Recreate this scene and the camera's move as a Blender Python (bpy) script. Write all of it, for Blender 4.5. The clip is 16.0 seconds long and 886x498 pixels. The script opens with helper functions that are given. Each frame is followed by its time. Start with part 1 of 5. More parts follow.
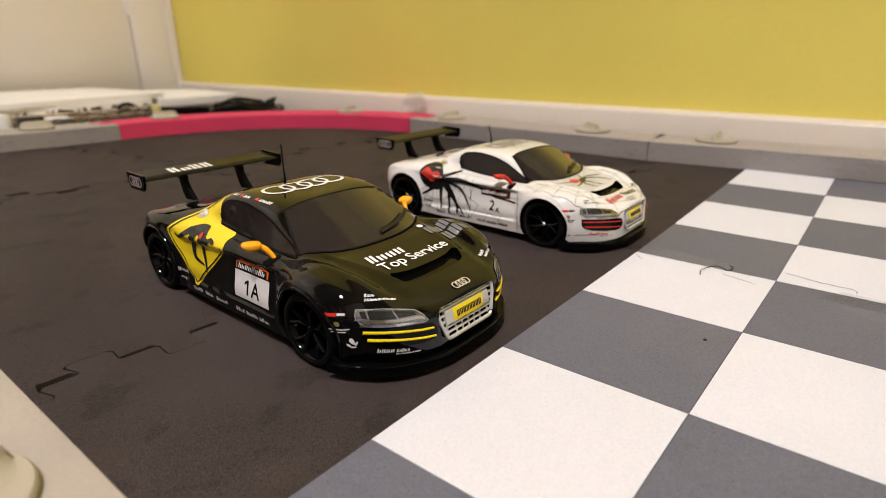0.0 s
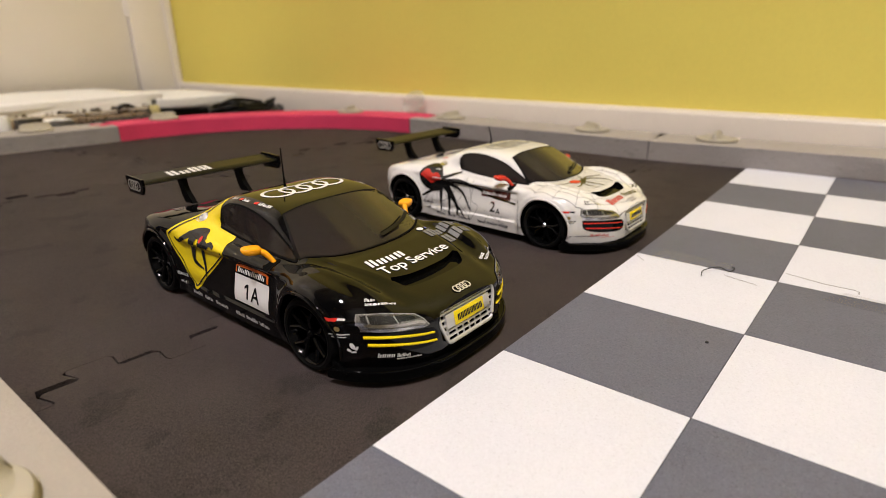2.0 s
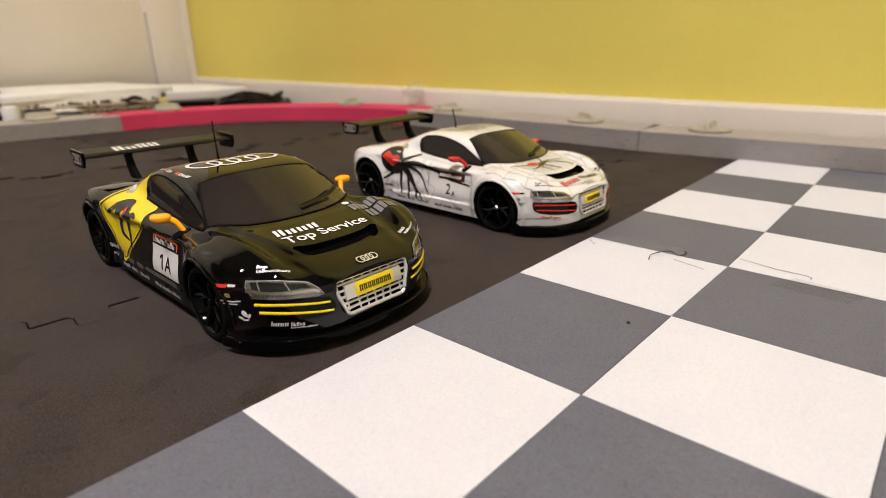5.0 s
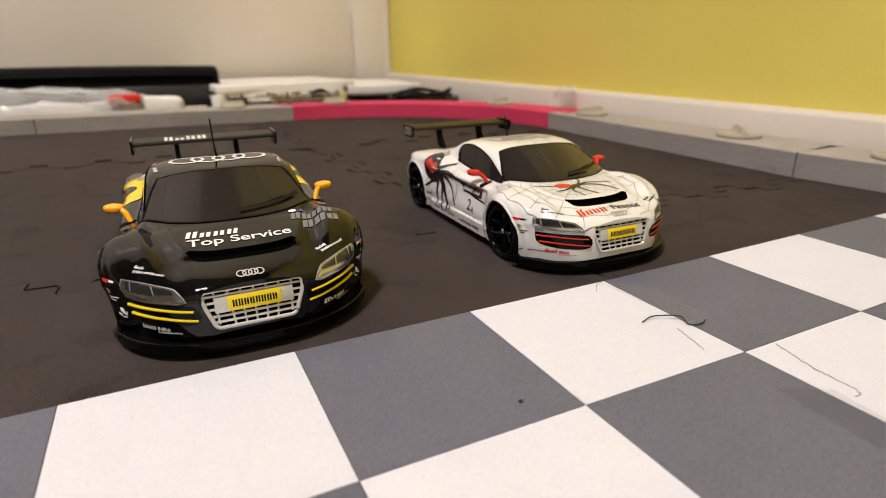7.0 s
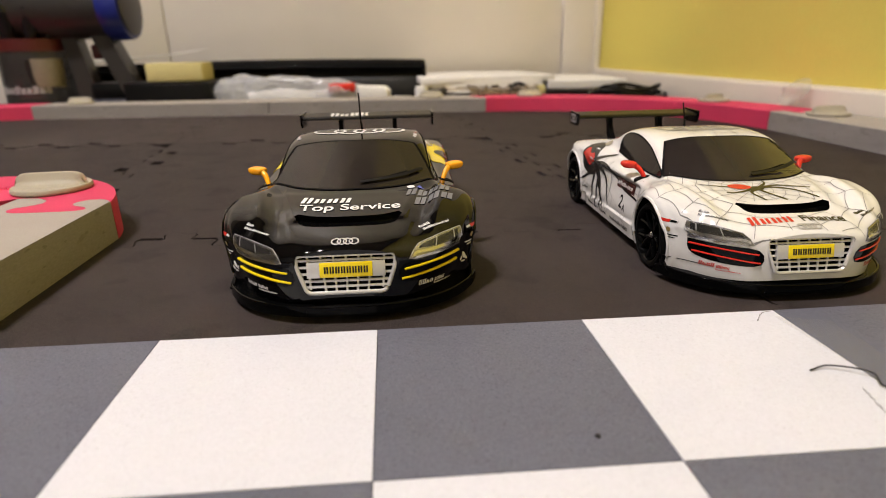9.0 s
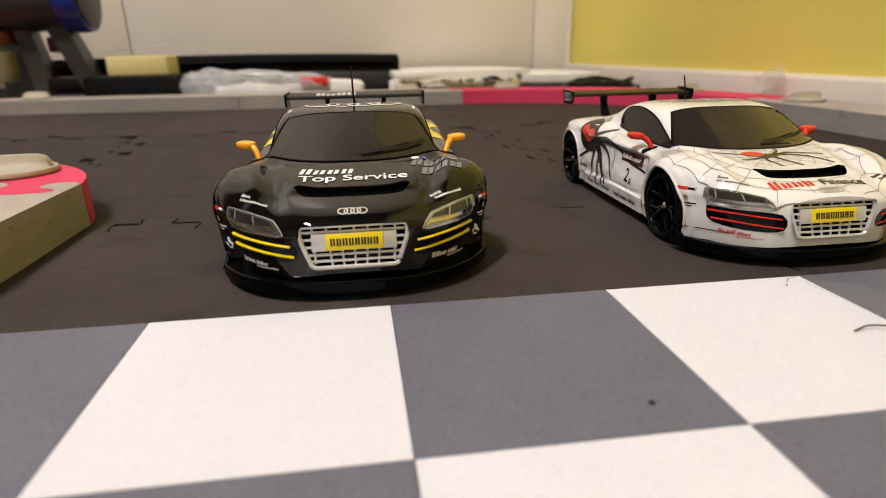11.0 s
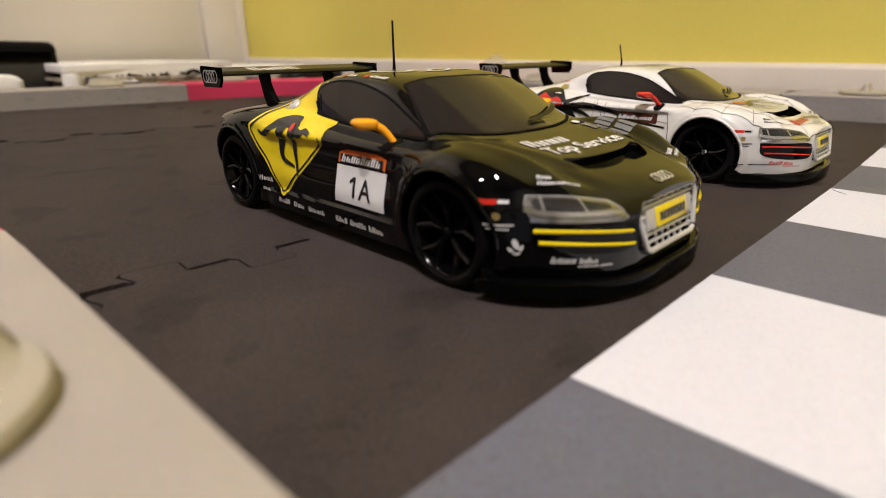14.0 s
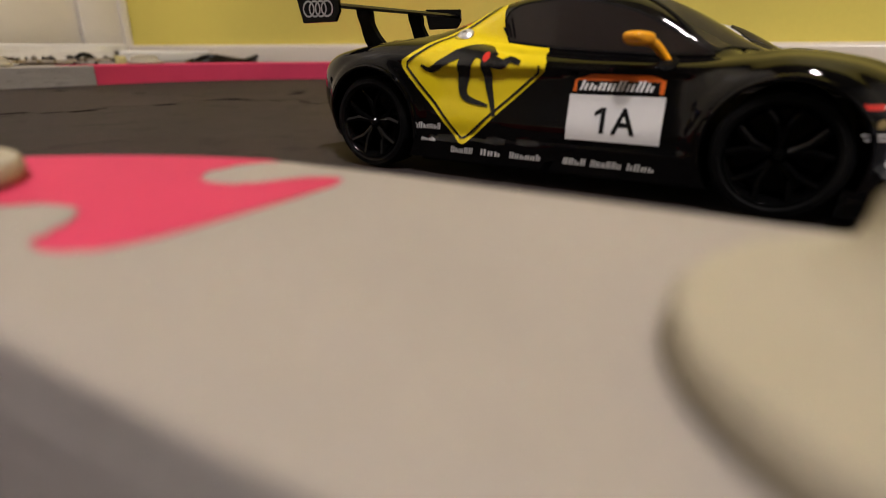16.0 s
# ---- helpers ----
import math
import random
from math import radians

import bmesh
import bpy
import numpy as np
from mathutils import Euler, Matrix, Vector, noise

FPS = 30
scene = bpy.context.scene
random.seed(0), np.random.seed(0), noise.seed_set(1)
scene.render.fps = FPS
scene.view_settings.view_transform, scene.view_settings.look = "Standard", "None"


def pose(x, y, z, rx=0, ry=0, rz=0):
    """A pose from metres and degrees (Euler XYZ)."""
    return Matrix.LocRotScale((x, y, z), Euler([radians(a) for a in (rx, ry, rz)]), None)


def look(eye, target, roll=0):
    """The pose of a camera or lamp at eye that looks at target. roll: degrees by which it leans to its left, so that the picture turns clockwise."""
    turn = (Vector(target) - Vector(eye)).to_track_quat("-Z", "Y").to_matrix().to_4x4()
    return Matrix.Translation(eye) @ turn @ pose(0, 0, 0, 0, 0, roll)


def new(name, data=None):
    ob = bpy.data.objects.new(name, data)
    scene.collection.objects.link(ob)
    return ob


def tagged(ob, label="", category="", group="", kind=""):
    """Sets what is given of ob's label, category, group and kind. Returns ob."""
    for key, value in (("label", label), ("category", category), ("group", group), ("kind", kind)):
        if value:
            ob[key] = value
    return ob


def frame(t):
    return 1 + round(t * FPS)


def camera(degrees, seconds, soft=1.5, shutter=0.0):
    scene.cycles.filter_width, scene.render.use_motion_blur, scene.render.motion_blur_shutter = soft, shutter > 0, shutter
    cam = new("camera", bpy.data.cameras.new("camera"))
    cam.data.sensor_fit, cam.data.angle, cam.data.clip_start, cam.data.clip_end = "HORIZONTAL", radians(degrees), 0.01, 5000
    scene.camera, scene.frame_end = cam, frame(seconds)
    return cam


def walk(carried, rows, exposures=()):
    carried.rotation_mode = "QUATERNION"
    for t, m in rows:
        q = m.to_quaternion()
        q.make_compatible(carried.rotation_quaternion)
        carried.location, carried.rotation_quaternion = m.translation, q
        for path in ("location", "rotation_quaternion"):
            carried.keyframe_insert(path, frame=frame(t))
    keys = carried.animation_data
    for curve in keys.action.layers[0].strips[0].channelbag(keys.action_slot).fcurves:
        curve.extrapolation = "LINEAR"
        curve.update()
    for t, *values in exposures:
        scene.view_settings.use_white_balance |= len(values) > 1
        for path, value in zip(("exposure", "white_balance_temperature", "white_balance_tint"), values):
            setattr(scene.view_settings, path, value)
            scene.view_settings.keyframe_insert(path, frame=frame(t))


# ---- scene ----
cam = camera(76.84, 16.0, soft=0.45)
PATH = [
    (0, (-0.1417, -0.0870, 0.0951), (1.3332, 1.0796, -0.5859), -0.48),
    (0.5, (-0.1414, -0.0876, 0.0965), (1.3336, 1.0784, -0.5852), -0.74),
    (1, (-0.1409, -0.0878, 0.0959), (1.3336, 1.0790, -0.5856), -0.76),
    (1.5, (-0.1412, -0.0876, 0.0962), (1.3333, 1.0788, -0.5861), -0.77),
    (2, (-0.1407, -0.0862, 0.0963), (1.3323, 1.0803, -0.5889), -0.76),
    (2.5, (-0.1416, -0.0857, 0.0940), (1.3328, 1.0800, -0.5895), -0.71),
    (3, (-0.1438, -0.0853, 0.0925), (1.3308, 1.0800, -0.5914), -0.66),
    (3.5, (-0.1457, -0.0857, 0.0919), (1.3269, 1.0826, -0.5910), -0.72),
    (4, (-0.1397, -0.0890, 0.0928), (1.3291, 1.0824, -0.5931), -0.80),
    (4.5, (-0.1324, -0.0979, 0.0901), (1.3218, 1.0948, -0.5903), -0.61),
    (4.7, (-0.1266, -0.1049, 0.0872), (1.3147, 1.1029, -0.5938), -0.71),
    (6.8, (-0.0307, -0.1497, 0.0814), (0.8869, 1.4948, -0.5921), -0.62),
    (7, (-0.0253, -0.1519, 0.0856), (0.8103, 1.5330, -0.5946), -0.80),
    (7.5, (-0.0186, -0.1505, 0.0827), (0.5994, 1.6263, -0.5962), -1.07),
    (8, (-0.0090, -0.1499, 0.0798), (0.4046, 1.6851, -0.5997), -0.94),
    (8.2, (-0.0069, -0.1468, 0.0811), (0.3364, 1.7035, -0.5959), -1.16),
    (8.5, (-0.0014, -0.1448, 0.0788), (0.2555, 1.7204, -0.5956), -1.12),
    (9, (0.0064, -0.1438, 0.0751), (0.1729, 1.7334, -0.5946), -1.07),
    (9.2, (0.0061, -0.1429, 0.0740), (0.1410, 1.7398, -0.5872), -1.17),
    (11.5, (-0.0114, -0.1299, 0.0621), (0.4167, 1.7050, -0.6087), -1.03),
    (12, (-0.0230, -0.1200, 0.0700), (0.6692, 1.6300, -0.6071), -0.99),
    (12.5, (-0.0535, -0.0986, 0.0673), (0.8959, 1.5270, -0.6080), -0.80),
    (13, (-0.0824, -0.0805, 0.0596), (1.0533, 1.4213, -0.6147), -0.66),
    (13.5, (-0.1096, -0.0626, 0.0561), (1.1527, 1.3336, -0.6202), -0.52),
    (14, (-0.1314, -0.0379, 0.0508), (1.2327, 1.2587, -0.6259), -0.46),
    (14.5, (-0.1392, -0.0222, 0.0479), (1.2984, 1.1879, -0.6369), -0.45),
    (15, (-0.1624, 0.0029, 0.0467), (1.3521, 1.1184, -0.6329), -0.29),
    (15.5, (-0.1739, 0.0279, 0.0391), (1.4061, 1.0593, -0.6242), -0.15),
    (16, (-0.1693, 0.0441, 0.0315), (1.4564, 0.9935, -0.6436), 0.02),
]
walk(cam, [(t, look(eye, target, roll)) for t, eye, target, roll in PATH],
     [(0.0, 0.0), (12.5, 0.0), (14.5, -0.05), (15.3, -0.12), (16.0, -0.34)])

# depth of field of a small phone lens
cam.data.dof.use_dof = True
cam.data.dof.focus_distance = 0.19
cam.data.dof.aperture_fstop = 13.0

# ---- light ----
world = bpy.data.worlds.new("room_world")
scene.world = world
world.use_nodes = True
world.node_tree.nodes["Background"].inputs[0].default_value = (1.0, 0.93, 0.84, 1)
world.node_tree.nodes["Background"].inputs[1].default_value = 0.004


def lamp(name, at, size, watts, colour):
    data = bpy.data.lights.new(name, "POINT")
    data.shadow_soft_size, data.energy, data.color = size, watts, colour
    ob = new(name, data)
    ob.location = at
    return ob


LAMPS = ((-0.94, -0.44, 2.29), (-0.70, -0.36, 2.29))
for at in LAMPS:
    lamp("ceiling_lamp_light", at, 0.060, 131, (1.0, 0.92, 0.935))

# ---- materials ----
MM = 0.001


def material(name, colour, rough=0.5, metal=0.0, coat=0.0, grain=0.0, grain_size=400.0, blotch=0.0, blotch_size=12.0,
             bump=0.0, bump_size=600.0, spec=0.5, trans=0.0, alpha=1.0, ior=1.45, per_object=0.0, stretch=None, rough_var=0.0,
             specks=()):
    m = bpy.data.materials.new(name)
    m.use_nodes = True
    nt = m.node_tree
    b = nt.nodes["Principled BSDF"]
    b.inputs["Roughness"].default_value = rough
    b.inputs["Metallic"].default_value = metal
    b.inputs["Coat Weight"].default_value = coat
    b.inputs["Coat Roughness"].default_value = 0.04
    b.inputs["Specular IOR Level"].default_value = spec
    b.inputs["Transmission Weight"].default_value = trans
    b.inputs["Alpha"].default_value = alpha
    b.inputs["IOR"].default_value = ior
    co = nt.nodes.new("ShaderNodeTexCoord").outputs["Object"]
    if stretch:
        mp = nt.nodes.new("ShaderNodeMapping")
        mp.inputs["Scale"].default_value = stretch
        nt.links.new(co, mp.inputs[0])
        co = mp.outputs[0]

    def tex(scale, detail=4.0):
        n = nt.nodes.new("ShaderNodeTexNoise")
        n.inputs["Scale"].default_value, n.inputs["Detail"].default_value = scale, detail
        nt.links.new(co, n.inputs["Vector"])
        return n.outputs["Fac"]

    def maths(op, a, c):
        n = nt.nodes.new("ShaderNodeMath")
        n.operation = op
        for i, v in enumerate((a, c)):
            if isinstance(v, (int, float)):
                n.inputs[i].default_value = v
            else:
                nt.links.new(v, n.inputs[i])
        return n.outputs[0]

    value = None
    for amount, size in ((grain, grain_size), (blotch, blotch_size)):
        if amount:
            v = maths("MULTIPLY", maths("SUBTRACT", tex(size), 0.5), amount * 2.4)
            value = v if value is None else maths("ADD", value, v)
    for amount, size, rare in specks:
        n = nt.nodes.new("ShaderNodeMapRange")
        n.inputs["From Min"].default_value, n.inputs["From Max"].default_value = rare, rare + 0.035
        n.inputs["To Min"].default_value, n.inputs["To Max"].default_value = 0.0, amount
        nt.links.new(tex(size, 2.0), n.inputs["Value"])
        value = n.outputs[0] if value is None else maths("ADD", value, n.outputs[0])
    if per_object:
        info = nt.nodes.new("ShaderNodeObjectInfo").outputs["Random"]
        v = maths("MULTIPLY", maths("SUBTRACT", info, 0.5), per_object * 2)
        value = v if value is None else maths("ADD", value, v)
    if value is not None:
        hsv = nt.nodes.new("ShaderNodeHueSaturation")
        hsv.inputs["Color"].default_value = (*colour, 1)
        nt.links.new(maths("ADD", value, 1.0), hsv.inputs["Value"])
        nt.links.new(hsv.outputs[0], b.inputs["Base Color"])
    else:
        b.inputs["Base Color"].default_value = (*colour, 1)
    if rough_var:
        nt.links.new(maths("ADD", maths("MULTIPLY", tex(90.0), rough_var), rough - rough_var * 0.5), b.inputs["Roughness"])
    if bump:
        n = nt.nodes.new("ShaderNodeBump")
        n.inputs["Strength"].default_value, n.inputs["Distance"].default_value = bump, 0.0006
        nt.links.new(tex(bump_size, 6.0), n.inputs["Height"])
        nt.links.new(n.outputs[0], b.inputs["Normal"])
    return m


M = {
    "black_paint": material("black_paint", (0.0015, 0.0015, 0.0017), 0.02, spec=0.42, rough_var=0.02),
    "white_paint": material("white_paint", (0.75, 0.735, 0.70), 0.16, coat=0.6, blotch=0.02, blotch_size=60),
    "window": material("tinted_window", (0.018, 0.0145, 0.013), 0.03, spec=0.28),
    "black_plastic": material("black_plastic", (0.004, 0.004, 0.004), 0.30, spec=0.22, bump=0.1, bump_size=900),
    "gloss_black": material("gloss_black", (0.002, 0.002, 0.002), 0.04, spec=0.16),
    "wing_black": material("wing_black", (0.003, 0.003, 0.003), 0.28, spec=0.14),
    "splitter_black": material("splitter_black", (0.002, 0.002, 0.002), 0.08, spec=0.08),
    "spoke_black": material("spoke_black", (0.0018, 0.0018, 0.0018), 0.09, spec=0.2),
    "rim_black": material("rim_black", (0.0018, 0.0018, 0.0018), 0.12, spec=0.12),
    "black_matt": material("black_matt", (0.002, 0.002, 0.002), 0.6, spec=0.06),
    "rubber": material("tyre_rubber", (0.0035, 0.0035, 0.0035), 0.6, spec=0.10, grain=0.2, bump=0.2),
    "silver": material("silver_plastic", (0.66, 0.65, 0.63), 0.38, metal=0.55),
    "lamp_bowl": material("lamp_bowl", (0.48, 0.475, 0.465), 0.18, metal=0.8),
    "smoky_lamp": material("smoky_lamp", (0.075, 0.073, 0.071), 0.15, metal=0.5),
    "chrome": material("chrome", (0.75, 0.75, 0.75), 0.12, metal=1.0),
    "lens": material("clear_lens", (0.9, 0.9, 0.9), 0.03, trans=1.0, ior=1.3),
    "white_print": material("white_print", (0.78, 0.77, 0.75), 0.25, grain=0.03),
    "grey_print": material("grey_print", (0.16, 0.16, 0.165), 0.25),
    "yellow_print": material("yellow_print", (0.80, 0.62, 0.01), 0.22, coat=0.3, grain=0.03),
    "red_print": material("red_print", (0.60, 0.03, 0.02), 0.22, coat=0.3),
    "orange_print": material("orange_print", (0.70, 0.14, 0.02), 0.3),
    "blue_print": material("blue_print", (0.05, 0.08, 0.45), 0.3),
    "gold_print": material("gold_print", (0.45, 0.33, 0.13), 0.3, metal=0.3),
    "brown_print": material("brown_print", (0.07, 0.018, 0.014), 0.25),
    "black_print": material("black_print", (0.006, 0.006, 0.006), 0.22, coat=0.3),
    "web_print": material("web_print", (0.17, 0.165, 0.16), 0.3),
    "silver_print": material("silver_print", (0.45, 0.44, 0.43), 0.35, metal=0.3),
    "orange_plastic": material("orange_plastic", (0.95, 0.40, 0.008), 0.25, coat=0.3),
    "red_plastic": material("red_plastic", (0.62, 0.025, 0.015), 0.25, coat=0.3),
    "mat": material("black_foam_mat", (0.0282, 0.0218, 0.0205), 0.8, spec=0.25, specks=((0.45, 2600, 0.60), (-0.25, 1900, 0.60), (-0.30, 45, 0.60), (1.4, 520, 0.75)), grain=1.9, grain_size=3200, blotch=0.30, blotch_size=30, bump=0.25, bump_size=2600, per_object=0.13),
    "underlay": material("gap_shade_black", (0.0012, 0.0011, 0.001), 0.9, spec=0.02, grain=0.4),
    "grey_foam": material("grey_foam", (0.33, 0.298, 0.26), 0.8, grain=0.10, grain_size=1800, blotch=0.08, blotch_size=25, bump=0.35, bump_size=1500, per_object=0.04),
    "grey_foam_side": material("cut_grey_foam", (0.268, 0.246, 0.230), 0.85, specks=((-0.16, 60, 0.64), (-0.22, 150, 0.67)), grain=0.16, grain_size=500, blotch=0.12, blotch_size=25, bump=1.0, bump_size=70, stretch=(1, 1, 3)),
    "pink_foam": material("pink_foam", (0.57, 0.035, 0.100), 0.75, grain=0.10, grain_size=1800, blotch=0.10, blotch_size=25, bump=0.35, bump_size=1500),
    "paper_white": material("white_printed_paper", (0.62, 0.631, 0.685), 0.65, specks=((-0.10, 1500, 0.64), (-0.08, 2200, 0.63)), grain=0.08, grain_size=1200, blotch=0.03, blotch_size=30, bump=0.2, bump_size=1600),
    "paper_grey": material("grey_printed_paper", (0.104, 0.109, 0.142), 0.55, specks=((-0.26, 1600, 0.61), (0.22, 1900, 0.63)), grain=0.32, grain_size=1800, blotch=0.10, blotch_size=35, bump=0.2, bump_size=1600),
    "clip": material("beige_plastic", (0.37, 0.335, 0.255), 0.5, spec=0.3, blotch=0.05, blotch_size=60),
    "yellow_wall": material("yellow_wall_paint", (0.75, 0.635, 0.128), 0.6, blotch=0.05, blotch_size=4, grain=0.03, grain_size=300, bump=0.15, bump_size=120),
    "wall_paint": material("cream_wall_paint", (0.30, 0.28, 0.25), 0.6, blotch=0.04, blotch_size=4, bump=0.15, bump_size=120),
    "white_wall": material("white_wall_paint", (0.62, 0.60, 0.57), 0.6, blotch=0.04, blotch_size=4, bump=0.15, bump_size=120),
    "gloss_white": material("white_gloss_paint", (0.84, 0.785, 0.70), 0.35, blotch=0.04, blotch_size=8, bump=0.06, bump_size=90),
    "skirting": material("skirting_paint", (0.66, 0.60, 0.51), 0.3, coat=0.25, blotch=0.06, blotch_size=14, bump=0.08, bump_size=70),
    "floor": material("grey_carpet", (0.030, 0.027, 0.024), 0.9, grain=0.4, grain_size=900, blotch=0.15, bump=0.8, bump_size=900),
}


# ---- mesh helpers ----
def mesh_object(name, bm, mats, parent=None, smooth=True):
    bmesh.ops.recalc_face_normals(bm, faces=bm.faces)
    me = bpy.data.meshes.new(name)
    bm.to_mesh(me)
    bm.free()
    for m in (mats if isinstance(mats, (list, tuple)) else [mats]):
        me.materials.append(m)
    if smooth:
        me.polygons.foreach_set("use_smooth", [True] * len(me.polygons))
        me.set_sharp_from_angle(angle=radians(38))
    ob = new(name, me)
    if parent:
        ob.parent = parent
    return ob


def part(name, bm, mat, parent, label="", smooth=True):
    return tagged(mesh_object(name, bm, mat, parent, smooth), label)


def thing(name, bm, mat, label, category, group="", kind="", smooth=True):
    return tagged(mesh_object(name, bm, mat, None, smooth), label, category, group, kind)


def empty(name, label, category, group="", at=None):
    ob = new(name)
    ob.empty_display_size = 0.01
    if at is not None:
        ob.matrix_world = at
    return tagged(ob, label, category, group)


def box(bm, x0, x1, y0, y1, z0, z1, bevel=0.0, m=None):
    made = bmesh.ops.create_cube(bm, size=1.0)["verts"]
    for v in made:
        v.co = Vector(((x0 + x1) / 2 + v.co.x * (x1 - x0), (y0 + y1) / 2 + v.co.y * (y1 - y0), (z0 + z1) / 2 + v.co.z * (z1 - z0)))
        if m is not None:
            v.co = m @ v.co
    if bevel:
        edges = list({e for v in made for e in v.link_edges})
        bmesh.ops.bevel(bm, geom=edges, offset=bevel, segments=2, affect="EDGES", profile=0.5)
    return bm


def lathe(bm, profile, axis="z", steps=40, m=None, caps=True):
    """profile: (radius, height) pairs, turned round an axis."""
    rings = []
    for i in range(steps):
        a = 2 * math.pi * i / steps
        ring = []
        for r, h in profile:
            c, s = r * math.cos(a), r * math.sin(a)
            co = Vector((c, s, h)) if axis == "z" else Vector((h, c, s)) if axis == "x" else Vector((c, h, s))
            ring.append(bm.verts.new(m @ co if m is not None else co))
        rings.append(ring)
    for i in range(steps):
        a, b = rings[i], rings[(i + 1) % steps]
        for k in range(len(profile) - 1):
            bm.faces.new((a[k], a[k + 1], b[k + 1], b[k]))
    for k, r in ((0, profile[0][0]), (-1, profile[-1][0])):
        if caps and r > 1e-7:
            bm.faces.new([ring[k] for ring in rings])
    bmesh.ops.remove_doubles(bm, verts=bm.verts, dist=1e-7)
    return bm


def prism(bm, outline, z0, z1, m=None, bevel=0.0):
    """A flat outline of (x, y) pairs given height."""
    low = [bm.verts.new((x, y, z0)) for x, y in outline]
    high = [bm.verts.new((x, y, z1)) for x, y in outline]
    n = len(outline)
    faces = [bm.faces.new(low[::-1]), bm.faces.new(high)]
    for i in range(n):
        faces.append(bm.faces.new((low[i], low[(i + 1) % n], high[(i + 1) % n], high[i])))
    if bevel:
        edges = [e for e in faces[1].edges]
        bmesh.ops.bevel(bm, geom=edges, offset=bevel, segments=2, affect="EDGES", profile=0.5)
    if m is not None:
        for v in bm.verts:
            v.co = m @ v.co
    return bm


def tube(bm, points, radius, sides=8, taper=1.0):
    """A round rod along a line of points."""
    pts = [Vector(p) for p in points]
    rings = []
    for i, p in enumerate(pts):
        d = (pts[min(i + 1, len(pts) - 1)] - pts[max(i - 1, 0)]).normalized()
        side = d.cross(Vector((0, 0, 1)) if abs(d.z) < 0.9 else Vector((1, 0, 0))).normalized()
        up = side.cross(d)
        r = radius * (1 + (taper - 1) * i / max(1, len(pts) - 1))
        rings.append([bm.verts.new(p + r * (math.cos(a) * side + math.sin(a) * up)) for a in (2 * math.pi * k / sides for k in range(sides))])
    for a, b in zip(rings, rings[1:]):
        for k in range(sides):
            bm.faces.new((a[k], a[(k + 1) % sides], b[(k + 1) % sides], b[k]))
    bm.faces.new(rings[0][::-1])
    bm.faces.new(rings[-1])
    return bm


def smooth_line(points, per=8):
    """A Catmull-Rom line through points."""
    p = [np.array(q, float) for q in points]
    p = [2 * p[0] - p[1]] + p + [2 * p[-1] - p[-2]]
    out = []
    for i in range(1, len(p) - 2):
        for k in range(per):
            t = k / per
            out.append(0.5 * (2 * p[i] + (p[i + 1] - p[i - 1]) * t + (2 * p[i - 1] - 5 * p[i] + 4 * p[i + 1] - p[i + 2]) * t * t
                              + (3 * p[i] - p[i - 1] - 3 * p[i + 1] + p[i + 2]) * t ** 3))
    out.append(p[-2])
    return [tuple(q) for q in out]


# ---- room ----
WALL_X, FAR_Y, LEFT_X, NEAR_Y, ROOM_Z, FLOOR_Z = 0.425, 1.0, -5.2, -2.2, 2.4, -0.012


def slab(name, x0, x1, y0, y1, z0, z1, mat, label, category="wall"):
    return thing(name, box(bmesh.new(), x0, x1, y0, y1, z0, z1), mat, label, category, kind="structure", smooth=False)


slab("floor", LEFT_X - 0.1, WALL_X + 0.1, NEAR_Y - 0.1, FAR_Y + 0.1, FLOOR_Z - 0.05, FLOOR_Z, M["floor"], "dark grey carpeted room floor under the track", "floor")
slab("ceiling", LEFT_X - 0.1, WALL_X + 0.1, NEAR_Y - 0.1, FAR_Y + 0.1, ROOM_Z, ROOM_Z + 0.05, M["wall_paint"], "plain white painted ceiling", "ceiling")
slab("wall_east", WALL_X, WALL_X + 0.1, NEAR_Y - 0.1, FAR_Y + 0.1, FLOOR_Z, ROOM_Z, M["yellow_wall"], "smooth mustard yellow painted wall")
slab("wall_west", LEFT_X - 0.1, LEFT_X, NEAR_Y - 0.1, FAR_Y + 0.1, FLOOR_Z, ROOM_Z, M["wall_paint"], "plain cream painted wall")
slab("wall_south", LEFT_X, WALL_X, NEAR_Y - 0.1, NEAR_Y, FLOOR_Z, ROOM_Z, M["white_wall"], "plain white painted wall")
slab("wall_north", LEFT_X, WALL_X, FAR_Y + 0.012, FAR_Y + 0.1, FLOOR_Z, ROOM_Z, M["wall_paint"], "plain cream wall behind the doors")
bm = bmesh.new()
prism(bm, [(0, FLOOR_Z), (-0.011, FLOOR_Z), (-0.011, 0.0325), (-0.0098, 0.0348), (-0.007, 0.0362), (-0.003, 0.037), (0, 0.0372)], NEAR_Y, FAR_Y - 0.004,
      Matrix(((1, 0, 0, WALL_X), (0, 0, 1, 0), (0, 1, 0, 0), (0, 0, 0, 1))))
thing("baseboard", bm, M["skirting"], "low white gloss-painted baseboard with a rounded top", "baseboard", kind="structure")

